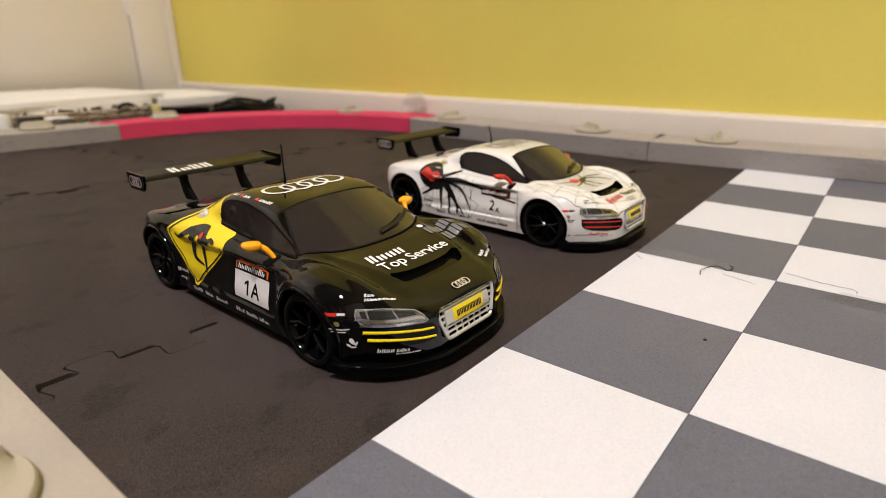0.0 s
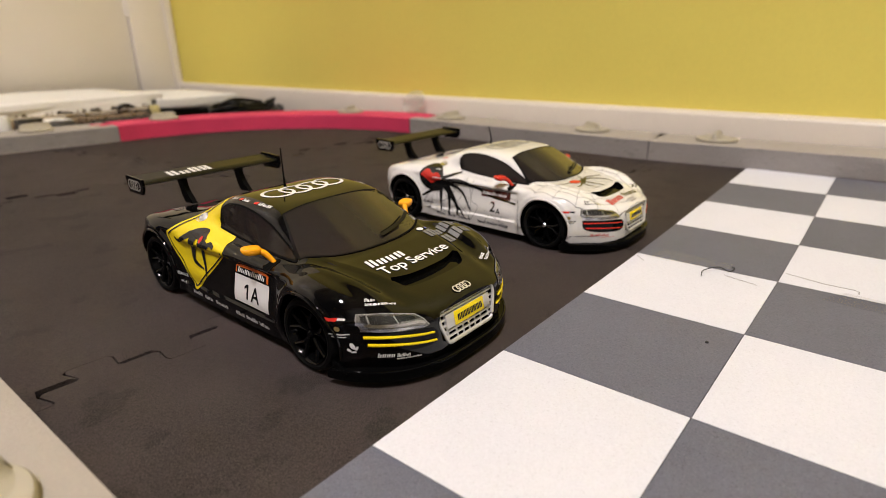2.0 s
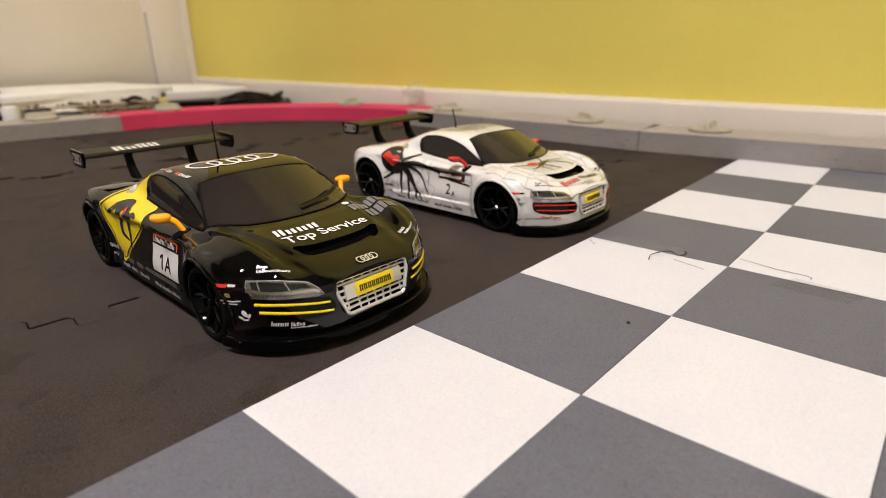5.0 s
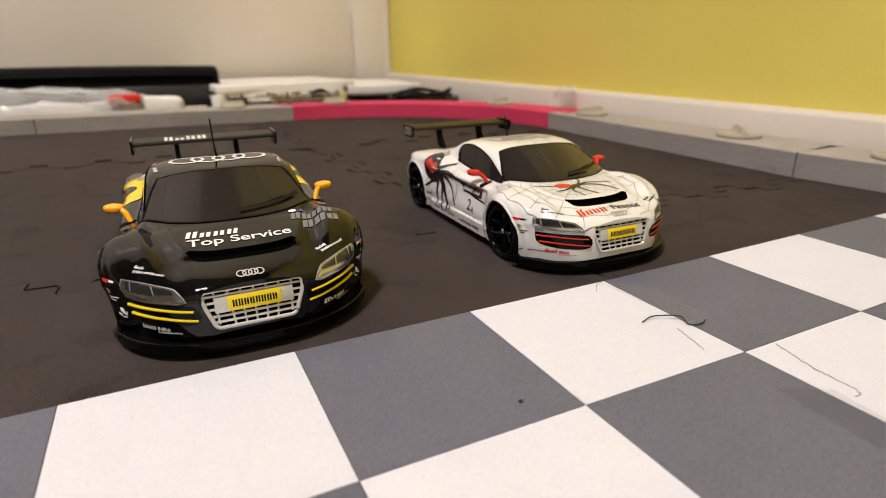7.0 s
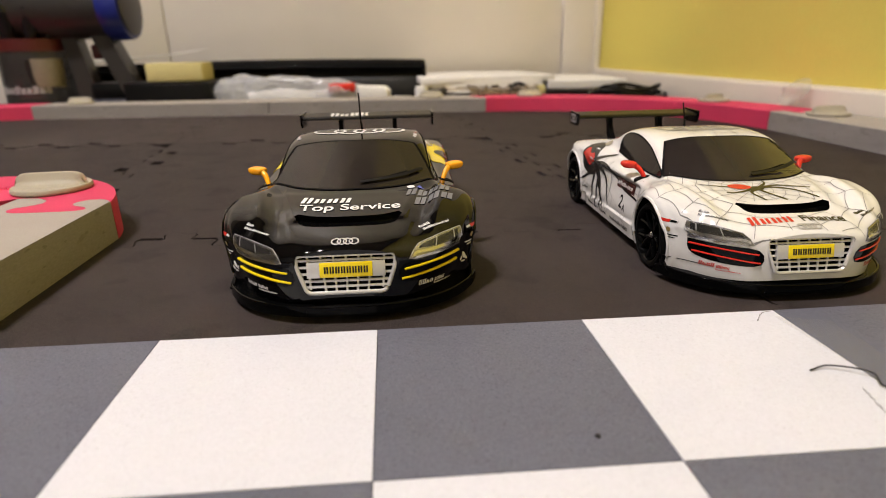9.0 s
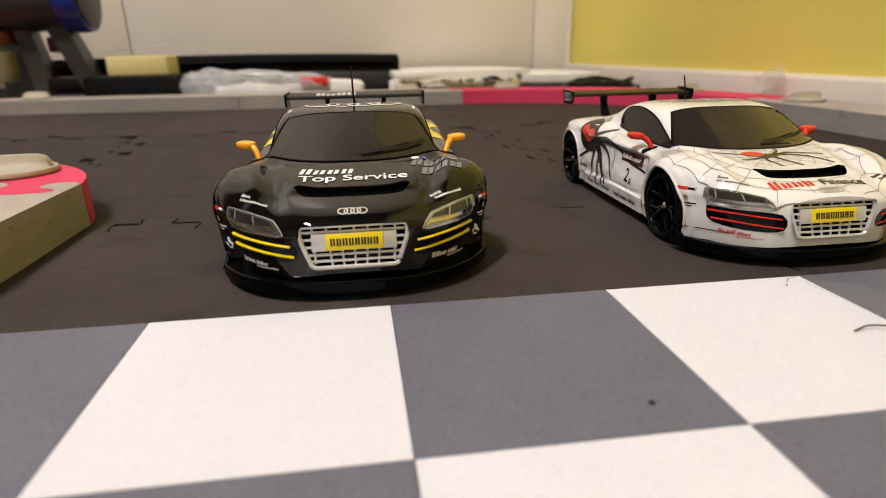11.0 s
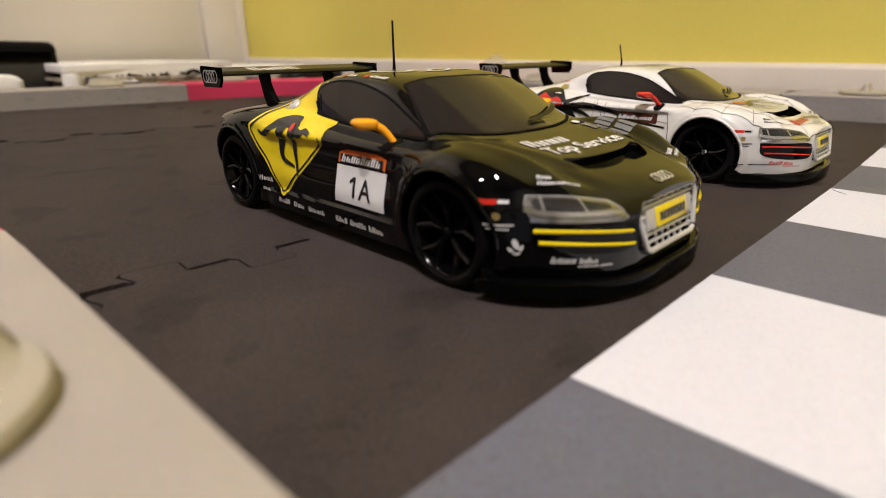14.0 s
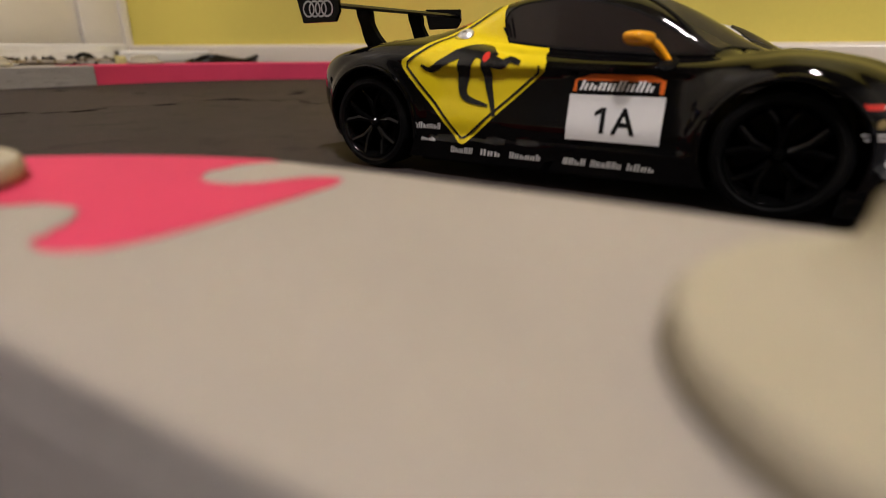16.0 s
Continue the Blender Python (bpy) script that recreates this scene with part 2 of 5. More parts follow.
# white cupboard doors and their frame along the far wall
bm = box(bmesh.new(), 0.3485, WALL_X - 0.001, FAR_Y - 0.012, FAR_Y + 0.012, FLOOR_Z, 2.1, 0.002)
box(bm, 0.4095, WALL_X - 0.0015, FAR_Y - 0.0165, FAR_Y - 0.0115, FLOOR_Z, 2.1, 0.0015)
thing("trim", bm, M["gloss_white"], "white painted upright door frame in the corner", "door frame", kind="structure")
for n, (x0, x1) in enumerate(((-0.3930, 0.3477), (-1.116, -0.3944), (-1.840, -1.1174))):
    door = thing(f"door_{n + 1}", box(bmesh.new(), x0, x1, FAR_Y - 0.004, FAR_Y + 0.012, -0.004, 2.06, 0.002), M["gloss_white"],
                 "plain flat cream-white closed cupboard door", "door", kind="structure")
    for z in ([0.13] if n == 0 else []):
        part("hinge", tube(bmesh.new(), [(0.3475, FAR_Y - 0.0055, z + 0.02), (0.3475, FAR_Y - 0.0055, z + 0.06)], 0.003, 10), M["gloss_white"], door, "painted hinge knuckle")

# ceiling lamp, out of view; cups made deep to keep light off far walls
lampshade = empty("ceiling_lamp", "twin white ceiling spot lamp on a bar", "lamp", at=pose(-0.82, -0.40, ROOM_Z, 0, 0, 18.4))
part("lamp_base", box(bmesh.new(), -0.20, 0.20, -0.03, 0.03, -0.035, 0.0, 0.006), M["gloss_white"], lampshade)
for x in (-0.126, 0.126):
    part("lamp_cup", lathe(bmesh.new(), [(0.05, -0.035), (0.07, -0.06), (0.085, -0.125), (0.087, -0.160), (0.083, -0.160), (0.081, -0.125), (0.066, -0.06), (0.046, -0.038), (0.05, -0.035)], steps=32, m=Matrix.Translation((x, 0, 0)), caps=False), M["gloss_white"], lampshade)

# ---- track ----
RAIL_Z = 0.017


def puzzle_edge(a, b, flip, teeth=10, depth=0.0092):
    """Jigsaw line from a to b, with rounded dovetail teeth."""
    a, b = np.array(a), np.array(b)
    d = b - a
    n = np.array((-d[1], d[0])) / np.linalg.norm(d)
    out = [tuple(a)]
    for k in range(teeth):
        s = 1 if (k % 2 == 0) != flip else -1
        c = 0.1415 + 0.80 * (k + 0.5) / teeth
        w = 0.285 / teeth
        for u, h in ((-0.42, 0.0), (-0.34, 0.15), (-0.42, 0.8), (-0.36, 1.0), (0.36, 1.0), (0.42, 0.8), (0.34, 0.15), (0.42, 0.0)):
            out.append(tuple(a + d * (c + u * 2 * w) + n * s * h * depth))
    return out


TILE, TILE_X, TILE_Y = 0.284, 0.122, 0.0807


from mathutils.geometry import tessellate_polygon

rng_tile = random.Random(11)


def mat_tile(i, j):
    x0, y0 = TILE_X + (i - 1) * TILE, TILE_Y + (j - 1) * TILE
    x1, y1 = x0 + TILE, y0 + TILE

    def worn(edge, nx, ny, gaps=None, pulled=False, rng=rng_tile):
        """Some joints have shrunk and leave short open slits."""
        out = list(edge)

        def shift(q, dx, dy):
            out[q] = (out[q][0] + dx, out[q][1] + dy)

        for k in range(9):
            if gaps is None:
                gap = rng.uniform(0.0010, 0.0022) if rng.random() < 0.42 else 0.0
            else:
                gap = gaps.get(k, 0.0)
            if gap:
                for q in (1 + 8 * k + 7, 1 + 8 * (k + 1)):
                    shift(q, nx * gap, ny * gap)
                if gaps and k in (0, 1):
                    for q in (1 + 8 * k + 5, 1 + 8 * k + 6, 1 + 8 * k + 7, 1 + 8 * (k + 1), 1 + 8 * (k + 1) + 1, 1 + 8 * (k + 1) + 2):
                        shift(q, gap * (0.32 if k else -0.3), 0)
            if gaps is None and rng.random() < (0.85 if pulled else 0.35):
                gap = rng.uniform(0.0045, 0.0090) if pulled else rng.uniform(0.0008, 0.0016)
                for q in range(1 + 8 * k + 2, 1 + 8 * k + 6):
                    shift(q, nx * gap, ny * gap)
        return out

    near_seam = {0: 0.0030, 1: 0.0018, 2: 0.0020, 6: 0.0014, 8: 0.0014} if (i, j) == (0, 1) else None
    bottom = worn(puzzle_edge((x0, y0), (x1, y0), True), 0, 1, near_seam, j == 2)
    right = worn(puzzle_edge((x1, y0), (x1, y1), True), -1, 0)
    top = worn(puzzle_edge((x0, y1), (x1, y1), True), 0, -1, {} if (i, j) == (0, 0) else None)
    left = worn(puzzle_edge((x0, y0), (x0, y1), True), 1, 0)
    if (i, j) == (0, 1):
        # one seam has crept apart
        left = worn(puzzle_edge((x0, y0), (x0, y1), True), 1, 0, None, True, random.Random(4))
    line = bottom + right + top[::-1] + left[::-1]
    clean = []
    for p in line:
        if not clean or (abs(p[0] - clean[-1][0]) + abs(p[1] - clean[-1][1])) > 1e-6:
            clean.append(p)
    if abs(clean[0][0] - clean[-1][0]) + abs(clean[0][1] - clean[-1][1]) < 1e-6:
        clean.pop()
    cx, cy = (x0 + x1) / 2, (y0 + y1) / 2
    k = 0.9985
    shape = [(cx + (x - cx) * k - TILE_X, cy + (y - cy) * k - TILE_Y) for x, y in clean]
    # the soft mat has been pulled a little out of square
    shape = [(TILE_X + u - 0.10 * v, TILE_Y - 0.07 * u + v) for u, v in shape]
    bm = bmesh.new()
    low = [bm.verts.new((x, y, -0.0095)) for x, y in shape]
    high = [bm.verts.new((x, y, 0.0)) for x, y in shape]
    for a, b, c in tessellate_polygon([[Vector((x, y, 0)) for x, y in shape]]):
        bm.faces.new((high[a], high[b], high[c]))
        bm.faces.new((low[c], low[b], low[a]))
    for a in range(len(shape)):
        b = (a + 1) % len(shape)
        bm.faces.new((low[a], low[b], high[b], high[a]))
    bmesh.ops.translate(bm, verts=bm.verts, vec=(rng_tile.uniform(-0.0003, 0.0003), rng_tile.uniform(-0.0003, 0.0003), rng_tile.uniform(-0.0003, 0.0)))
    return bm


track_floor = empty("track_mat", "black interlocking foam floor mat tiles of a toy race track", "floor mat")
# added black sheet below the tiles, gives the open slits their deep shade
part("underlay", box(bmesh.new(), -1.10, 0.41, -0.85, 0.66, -0.0118, -0.0097), M["underlay"], track_floor)
for i in range(-4, 3):
    for j in range(-3, 4):
        bm = mat_tile(i, j)
        # trim to the inside of the room
        for co, no in (((0.41, 0, 0), (1, 0, 0)), ((0, 0.66, 0), (0, 1, 0)), ((-1.1, 0, 0), (-1, 0, 0))):
            geom = bm.verts[:] + bm.edges[:] + bm.faces[:]
            cut = bmesh.ops.bisect_plane(bm, geom=geom, plane_co=co, plane_no=no, clear_outer=True)
            edges = [e for e in cut["geom_cut"] if isinstance(e, bmesh.types.BMEdge)]
            if edges and bm.faces:
                bmesh.ops.holes_fill(bm, edges=edges)
        if sum(f.calc_area() for f in bm.faces) > 0.012:
            part("mat_tile", bm, M["mat"], track_floor, smooth=False)

# chequered start line, printed squares laid on the mat
S = 0.060
start_line = empty("start_line", "grey and white chequered paper start line stuck on the mat", "start line")
EDGES = [-0.300, -0.240, -0.180, -0.120, -0.0605, 0.0, 0.0592, 0.1174, 0.1750, 0.2360, 0.2980, 0.3600]
for i in range(-5, 6):
    for j in range(3):
        white = (i + j) % 2 != 0
        x0, x1 = EDGES[i + 5], EDGES[i + 6]
        y0 = -(j + 1) * S
        g = 0.00012
        bm = box(bmesh.new(), x0 + g, x1 - g, y0 + g, y0 + S - g, 0.0, 0.00035)
        for v in bm.verts:
            v.co.y -= 0.022 * max(-0.12, min(0.14, v.co.x))
        part("white_square" if white else "grey_square", bm, M["paper_white"] if white else M["paper_grey"], start_line, smooth=False)


def rail(name, points, mats, width=0.05, side="left", label="", group="track border rails"):
    """A flat foam strip whose inner edge follows a line; width to its other side."""
    pts = [np.array(p, float) for p in points]
    bm = bmesh.new()
    rings = []
    for i, p in enumerate(pts):
        d = pts[min(i + 1, len(pts) - 1)] - pts[max(i - 1, 0)]
        n = np.array((-d[1], d[0])) / np.linalg.norm(d)
        if side == "right":
            n = -n
        ring = []
        e = 0.0007
        for off, z in ((0, 0.0001), (0, RAIL_Z - e), (e, RAIL_Z), (width - e, RAIL_Z), (width, RAIL_Z - e), (width, 0.0001)):
            q = p + n * off
            ring.append(bm.verts.new((q[0], q[1], z)))
        rings.append(ring)
    for a, b in zip(rings, rings[1:]):
        for k in range(6):
            f = bm.faces.new((a[k], a[(k + 1) % 6], b[(k + 1) % 6], b[k]))
            f.material_index = 0 if k in (1, 2, 3) else min(1, len(mats) - 1)
    for r in (rings[0], rings[-1]):
        f = bm.faces.new(r)
        f.material_index = min(1, len(mats) - 1)
    return thing(name, bm, mats, label, "track rail", group)


GREY, PINK = [M["grey_foam"], M["grey_foam_side"]], [M["pink_foam"], M["pink_foam"]]
rail("track_rail", [(0.350, 0.0735), (0.3585, 0.0), (0.366, -0.12), (0.372, -0.6)], GREY, side="left", width=0.046, label="straight light grey foam border strip beside the skirting")
rail("track_rail", [(0.357, 0.355), (0.3535, 0.22), (0.350, 0.0745)], GREY, side="left", width=0.05, label="straight light grey foam border strip meeting a pink corner")
arc = [(0.130 + 0.227 * math.sin(a), 0.357 + 0.227 * math.cos(a)) for a in np.linspace(0, math.pi / 2, 25)]
corner = rail("track_rail", arc, PINK, side="left", label="curved bright pink foam border strip at the track corner")
rail("track_rail", [(-0.148, 0.612), (0.0, 0.600), (0.1295, 0.584)], GREY, side="left", label="straight grey foam border strip across the far end")
rail("track_rail", [(-0.452, 0.640), (-0.30, 0.626), (-0.1492, 0.6122)], GREY, side="left", label="straight grey foam border strip with a beige clip")
arc = [(-0.4525 - 0.227 * math.sin(a), 0.413 + 0.227 * math.cos(a)) for a in np.linspace(0, math.pi / 2, 25)]
rail("track_rail", arc, PINK, side="right", label="curved bright pink foam border strip at the far corner")


def joint_tab(owner, x, y, turn):
    """The end tongue of a pink corner strip, let into its neighbour."""
    hook = smooth_line([(0, -0.011), (0.006, -0.010), (0.013, -0.012), (0.017, -0.008), (0.015, -0.002), (0.008, -0.001), (0.006, 0.004), (0.011, 0.008), (0.009, 0.013), (0.004, 0.012), (0, 0.011)], 4)
    bm = prism(bmesh.new(), hook, RAIL_Z - 0.004, RAIL_Z + 0.0004, pose(x, y, 0, 0, 0, turn))
    return part("joint_tab", bm, M["pink_foam"], owner, smooth=False)


def joint_line():
    """The hooked jigsaw joint between the grey divider strip and its pink end, inner to outer edge."""
    knots = [(-0.1142, 0.1003), (-0.1178, 0.1036), (-0.1225, 0.1048), (-0.1272, 0.1028), (-0.1288, 0.0985), (-0.1268, 0.0948), (-0.1225, 0.0925), (-0.1185, 0.0895), (-0.1192, 0.0862),
             (-0.126, 0.0855), (-0.134, 0.0855), (-0.1430, 0.0858), (-0.1490, 0.0876), (-0.1508, 0.0915), (-0.1480, 0.0950), (-0.1432, 0.0975), (-0.1422, 0.1030), (-0.1450, 0.1085), (-0.151, 0.1110), (-0.1585, 0.1118)]
    return [tuple(q) for q in smooth_line(knots, 4)]


def foam_piece(name, outline, mats, label):
    bm = bmesh.new()
    prism(bm, outline, 0.0001, RAIL_Z, bevel=0.0006)
    for f in bm.faces:
        f.material_index = 0 if f.normal.z > 0.3 else min(1, len(mats) - 1)
    return thing(name, bm, mats, label, "track rail", "track border rails")


J = joint_line()
joint_tab(corner, 0.1295, 0.609, 172)
joint_tab(corner, 0.382, 0.3545, -90)
foam_piece("track_rail", [(-0.1585, -0.60), (-0.1155, -0.60), (-0.1142, 0.03), (-0.1142, 0.085)] + J, GREY, "long grey foam divider strip with hooked jigsaw tabs")
CAP_C = (-0.192, 0.085)
outer = [(CAP_C[0] + 0.0795 * math.cos(a), CAP_C[1] + 0.0795 * math.sin(a)) for a in np.linspace(0.24, math.pi - 0.24, 44)]
inner = [(CAP_C[0] + 0.0335 * math.cos(a), CAP_C[1] + 0.0335 * math.sin(a)) for a in np.linspace(math.pi - 0.65, 0.65, 24)]
JP = [(x, y + 0.0004) for x, y in J]
mirror = [(2 * CAP_C[0] - x, y) for x, y in JP]
hairpin = foam_piece("track_rail", outer + mirror + inner + JP[::-1], PINK, "pink foam hairpin end of the divider, worn and creased")
rng_crease = random.Random(23)
for k in range(9):
    a = 1.15 + k * 0.20 + rng_crease.uniform(-0.06, 0.06)
    r0, r1 = rng_crease.uniform(0.036, 0.050), rng_crease.uniform(0.058, 0.077)
    bm = bmesh.new()
    fold = smooth_line([(CAP_C[0] + r * math.cos(a + w), CAP_C[1] + r * math.sin(a + w), RAIL_Z - 0.0010) for r, w in ((r0, 0.0), ((r0 + r1) / 2, rng_crease.uniform(-0.10, 0.10)), (r1, rng_crease.uniform(-0.08, 0.08)))], 5)
    tube(bm, fold, 0.0024, 10, 0.6)
    part("crease", bm, M["pink_foam"], hairpin)
foam_piece("track_rail", [(2 * CAP_C[0] - x, y) for x, y in [(-0.1585, -0.60), (-0.1155, -0.60), (-0.1142, 0.03), (-0.1142, 0.085)] + J][::-1], GREY, "long grey foam divider strip with hooked jigsaw tabs")


def track_clip(x, y, turn, label="beige plastic round clip with an upright finger fin", tilt=0.0, z=RAIL_Z):
    base = empty("track_clip", label, "track clip", "track clips", pose(x, y, z, tilt, 0, turn))
    r = 0.0165
    part("clip_base", lathe(bmesh.new(), [(0.0, 0.0002), (r - 0.0006, 0.0002), (r, 0.0009), (r, 0.0019), (r - 0.0005, 0.0026), (r - 0.0018, 0.0027), (r - 0.0035, 0.0023), (0.0, 0.0022)], steps=48), M["clip"], base)
    bm = bmesh.new()
    # fin: a rounded wall across the disc, flared at its foot
    n = 22
    rows = []
    for k in range(n + 1):
        u = -1 + 2 * k / n
        h = 0.0062 * (1 - abs(u) ** 8) ** 0.5 + 0.0022
        half = 0.0013
        rows.append([bm.verts.new((u * (r - 0.0012), s, zz)) for s, zz in [(-w * (1 - 0.55 * abs(u) ** 4) if w > 0.002 else -w, 0.0022 + (h - 0.0022) * f) for w, f in ((0.0082, 0.0), (0.0056, 0.10), (0.0038, 0.26), (0.0026, 0.50), (half * 1.25, 0.80), (half * 0.8, 0.95))]
                     + [(0, h)] + [(w * (1 - 0.55 * abs(u) ** 4) if w > 0.002 else w, 0.0022 + (h - 0.0022) * f) for w, f in ((half * 0.8, 0.95), (half * 1.25, 0.80), (0.0026, 0.50), (0.0038, 0.26), (0.0056, 0.10), (0.0082, 0.0))]])
    for a, b in zip(rows, rows[1:]):
        for k in range(12):
            bm.faces.new((a[k], a[k + 1], b[k + 1], b[k]))
    part("fin", bm, M["clip"], base)
    return base


track_clip(-0.1385, 0.031, 22)
track_clip(-0.152, 0.128, 4)
for x, y, turn in ((0.380, 0.027, 5), (0.377, 0.138, 50), (0.380, 0.312, 0), (0.362, 0.460, 25), (0.062, 0.617, 0), (0.190, 0.600, 0), (-0.400, 0.660, 0)):
    track_clip(x, y, turn)

M["clear_clip"] = material("clear_plastic_clip", (0.55, 0.52, 0.44), 0.25, alpha=0.22)
clear_clip = track_clip(0.4035, 0.388, 90, "clear plastic round clip leaning against the baseboard", -52, RAIL_Z + 0.0128)
for piece in clear_clip.children:
    piece.data.materials[0] = M["clear_clip"]

# ---- race cars ----
# stations along the car: y, then half width and height of sill, flank, shoulder, glass foot, roof edge; height on the centre line (mm)
STATIONS = np.array((
    (-82.2, 13, 6.2, 15, 12, 15.5, 18.2, 12, 20.6, 6, 21.6, 21.9),
    (-80.5, 19.4, 5.8, 20.5, 12, 20.5, 18.4, 16, 21.2, 8, 22.6, 22.9),
    (-77, 25.0, 5.5, 26.2, 12.5, 26.0, 19.2, 20, 22.6, 10, 23.8, 24.1),
    (-73, 29.2, 5.3, 30.4, 13, 30.0, 20.6, 23.5, 24.0, 12, 24.8, 25.0),
    (-69, 32.2, 5.5, 33.4, 13.5, 32.8, 22.0, 26, 25.4, 13.5, 25.7, 25.8),
    (-65, 35.4, 5.2, 36.6, 14, 36.2, 24.2, 29.0, 27.3, 15, 26.5, 26.5),
    (-58.5, 38.2, 5.0, 39.4, 14.5, 39.0, 25.8, 32.0, 29.5, 16.5, 27.9, 27.6),
    (-49, 38.8, 5.0, 40.2, 15, 39.8, 27.2, 33.2, 30.8, 19, 29.3, 29.0),
    (-42, 37.6, 4.5, 38.8, 15, 38.4, 27.3, 31.8, 30.4, 21, 30.3, 30.6),
    (-33, 36.9, 4.5, 37.9, 15, 36.4, 26.9, 30, 30.1, 23, 34.2, 36.0),
    (-25, 36.7, 4.5, 37.7, 15, 36.0, 27.2, 29.6, 30.6, 23.6, 38.5, 40.3),
    (-18, 36.7, 4.5, 37.6, 15, 35.9, 27.6, 29.2, 31.0, 23.8, 41.5, 43.1),
    (-10, 36.7, 4.5, 37.6, 15, 35.9, 27.9, 29.0, 31.4, 24.0, 42.9, 44.1),
    (0, 36.7, 4.5, 37.6, 15, 35.9, 28.4, 28.8, 31.9, 24.0, 43.3, 44.6),
    (10, 36.7, 4.5, 37.7, 16, 36.0, 29.0, 28.8, 32.6, 23.6, 42.7, 44.1),
    (18, 36.7, 4.5, 37.8, 17, 36.2, 29.6, 29.0, 33.6, 22.6, 41.2, 42.6),
    (26, 36.7, 4.5, 38.0, 17.5, 36.4, 30.2, 29.4, 34.4, 20.5, 38.6, 40.2),
    (36, 36.8, 4.5, 38.2, 18, 36.7, 30.6, 29.4, 34.2, 18, 35.8, 37.2),
    (47, 37.0, 5.0, 38.8, 18, 37.0, 30.6, 29.0, 33.4, 15.5, 33.4, 34.4),
    (59, 35.0, 6.5, 37.8, 18, 35.8, 29.4, 28.0, 31.4, 14, 31.2, 31.6),
    (67, 32, 8.5, 34.6, 18, 33.0, 27.6, 26.0, 29.4, 14, 29.3, 29.4),
    (72.5, 27, 11.0, 29.8, 18, 28.6, 25.6, 23.0, 27.2, 12, 27.4, 27.4),
    (74, 25, 12.5, 27.4, 18, 26.6, 24.4, 22.0, 25.8, 12, 26.2, 26.3),
))


def hump(v, centre, width):
    return math.exp(-((v - centre) / width) ** 2)


def ease(v, a, b):
    t = min(1.0, max(0.0, (v - a) / (b - a)))
    return t * t * (3 - 2 * t)


def sculpt(x, y, z):
    """Creases and hollows pressed into the shell (mm)."""
    ax, sx = abs(x), math.copysign(1.0, x)
    front = ease(y, -80, -70) * (1 - ease(y, -44, -36))
    if z > 20:
        # the bonnet's raised middle panel, the valley beside it and the crest over the wheels
        line = 14.8 + (y + 79) * 0.245
        z += front * (1.0 * hump(ax, 28.4 + 0.08 * (y + 58), 2.6) - 0.75 * hump(ax, line + 4.2, 2.4))
        z += front * ease(y, -69, -65) * 0.75 * (1 - ease(ax, line - 0.9, line + 0.7))
    if ax > 30:
        door = ease(y, -35, -29) * (1 - ease(y, 26, 34))
        # crease under the waist, hollow door, ledge above the sill
        shift = door * (0.7 * hump(z, 27.9, 1.1) - 1.0 * (1 - ease(z, 25.4, 27.2)) * ease(z, 13.5, 21.5))
        shift += door * 1.0 * (1 - ease(z, 10.0 - 0.02 * y, 10.9 - 0.02 * y))
        rear = ease(y, 26, 36) * (1 - ease(y, 60, 70))
        shift += rear * 0.6 * hump(z, 29.5, 1.5)
        shift += ease(y, -72, -64) * (1 - ease(y, -62, -58)) * 0.4 * hump(z, 20.5, 1.4)
        # flared edges of the wheel arches
        for axle in (-49.0, 49.0):
            d = math.hypot(y - axle, z - 12.3)
            shift += 0.75 * (1 - ease(d, 16.4, 17.8)) * (1 - ease(z, 27, 31))
        x = sx * (ax + shift)
    return x, y, z


def car_shell():
    """The closed body shell, lofted through the stations."""
    dense = np.array(smooth_line([tuple(r) for r in STATIONS], 9))
    across = 70
    bm = bmesh.new()
    rings = []
    for row in dense:
        y = row[0]
        half = [(row[1], row[2]), (row[3], row[4]), (row[5], row[6]), (row[7], row[8]), (row[9], row[10]), (0.0, row[11])]
        pts = [np.array(p, float) for p in half]
        ext = [pts[0] * 2 - pts[1]] + pts + [np.array((-half[4][0], half[4][1]))]
        curve = []
        for i in range(1, len(ext) - 2):
            for k in range(across // 5):
                t = k / (across // 5)
                p0, p1, p2, p3 = ext[i - 1], ext[i], ext[i + 1], ext[i + 2]
                curve.append(0.5 * (2 * p1 + (p2 - p0) * t + (2 * p0 - 5 * p1 + 4 * p2 - p3) * t * t + (3 * p1 - p0 - 3 * p2 + p3) * t ** 3))
        top = np.array((0.0, row[11]))
        ring = [bm.verts.new((-c[0] * MM, y * MM, c[1] * MM)) for c in curve] + [bm.verts.new((0, y * MM, top[1] * MM))] + [bm.verts.new((c[0] * MM, y * MM, c[1] * MM)) for c in curve[::-1]]
        rings.append(ring)
    for a, b in zip(rings, rings[1:]):
        for k in range(len(a) - 1):
            bm.faces.new((a[k], a[k + 1], b[k + 1], b[k]))
        bm.faces.new((a[-1], a[0], b[0], b[-1]))
    for v in bm.verts:
        v.co = Vector(sculpt(*(v.co / MM))) * MM
    bm.faces.new(rings[0][::-1])
    bm.faces.new(rings[-1])
    bmesh.ops.recalc_face_normals(bm, faces=bm.faces)
    return bm


def scrap(bm):
    me = bpy.data.meshes.new("scrap")
    bmesh.ops.recalc_face_normals(bm, faces=bm.faces)
    if bm.calc_volume(signed=True) < 0:
        bmesh.ops.reverse_faces(bm, faces=bm.faces)
    bm.to_mesh(me)
    bm.free()
    return new("scrap", me)


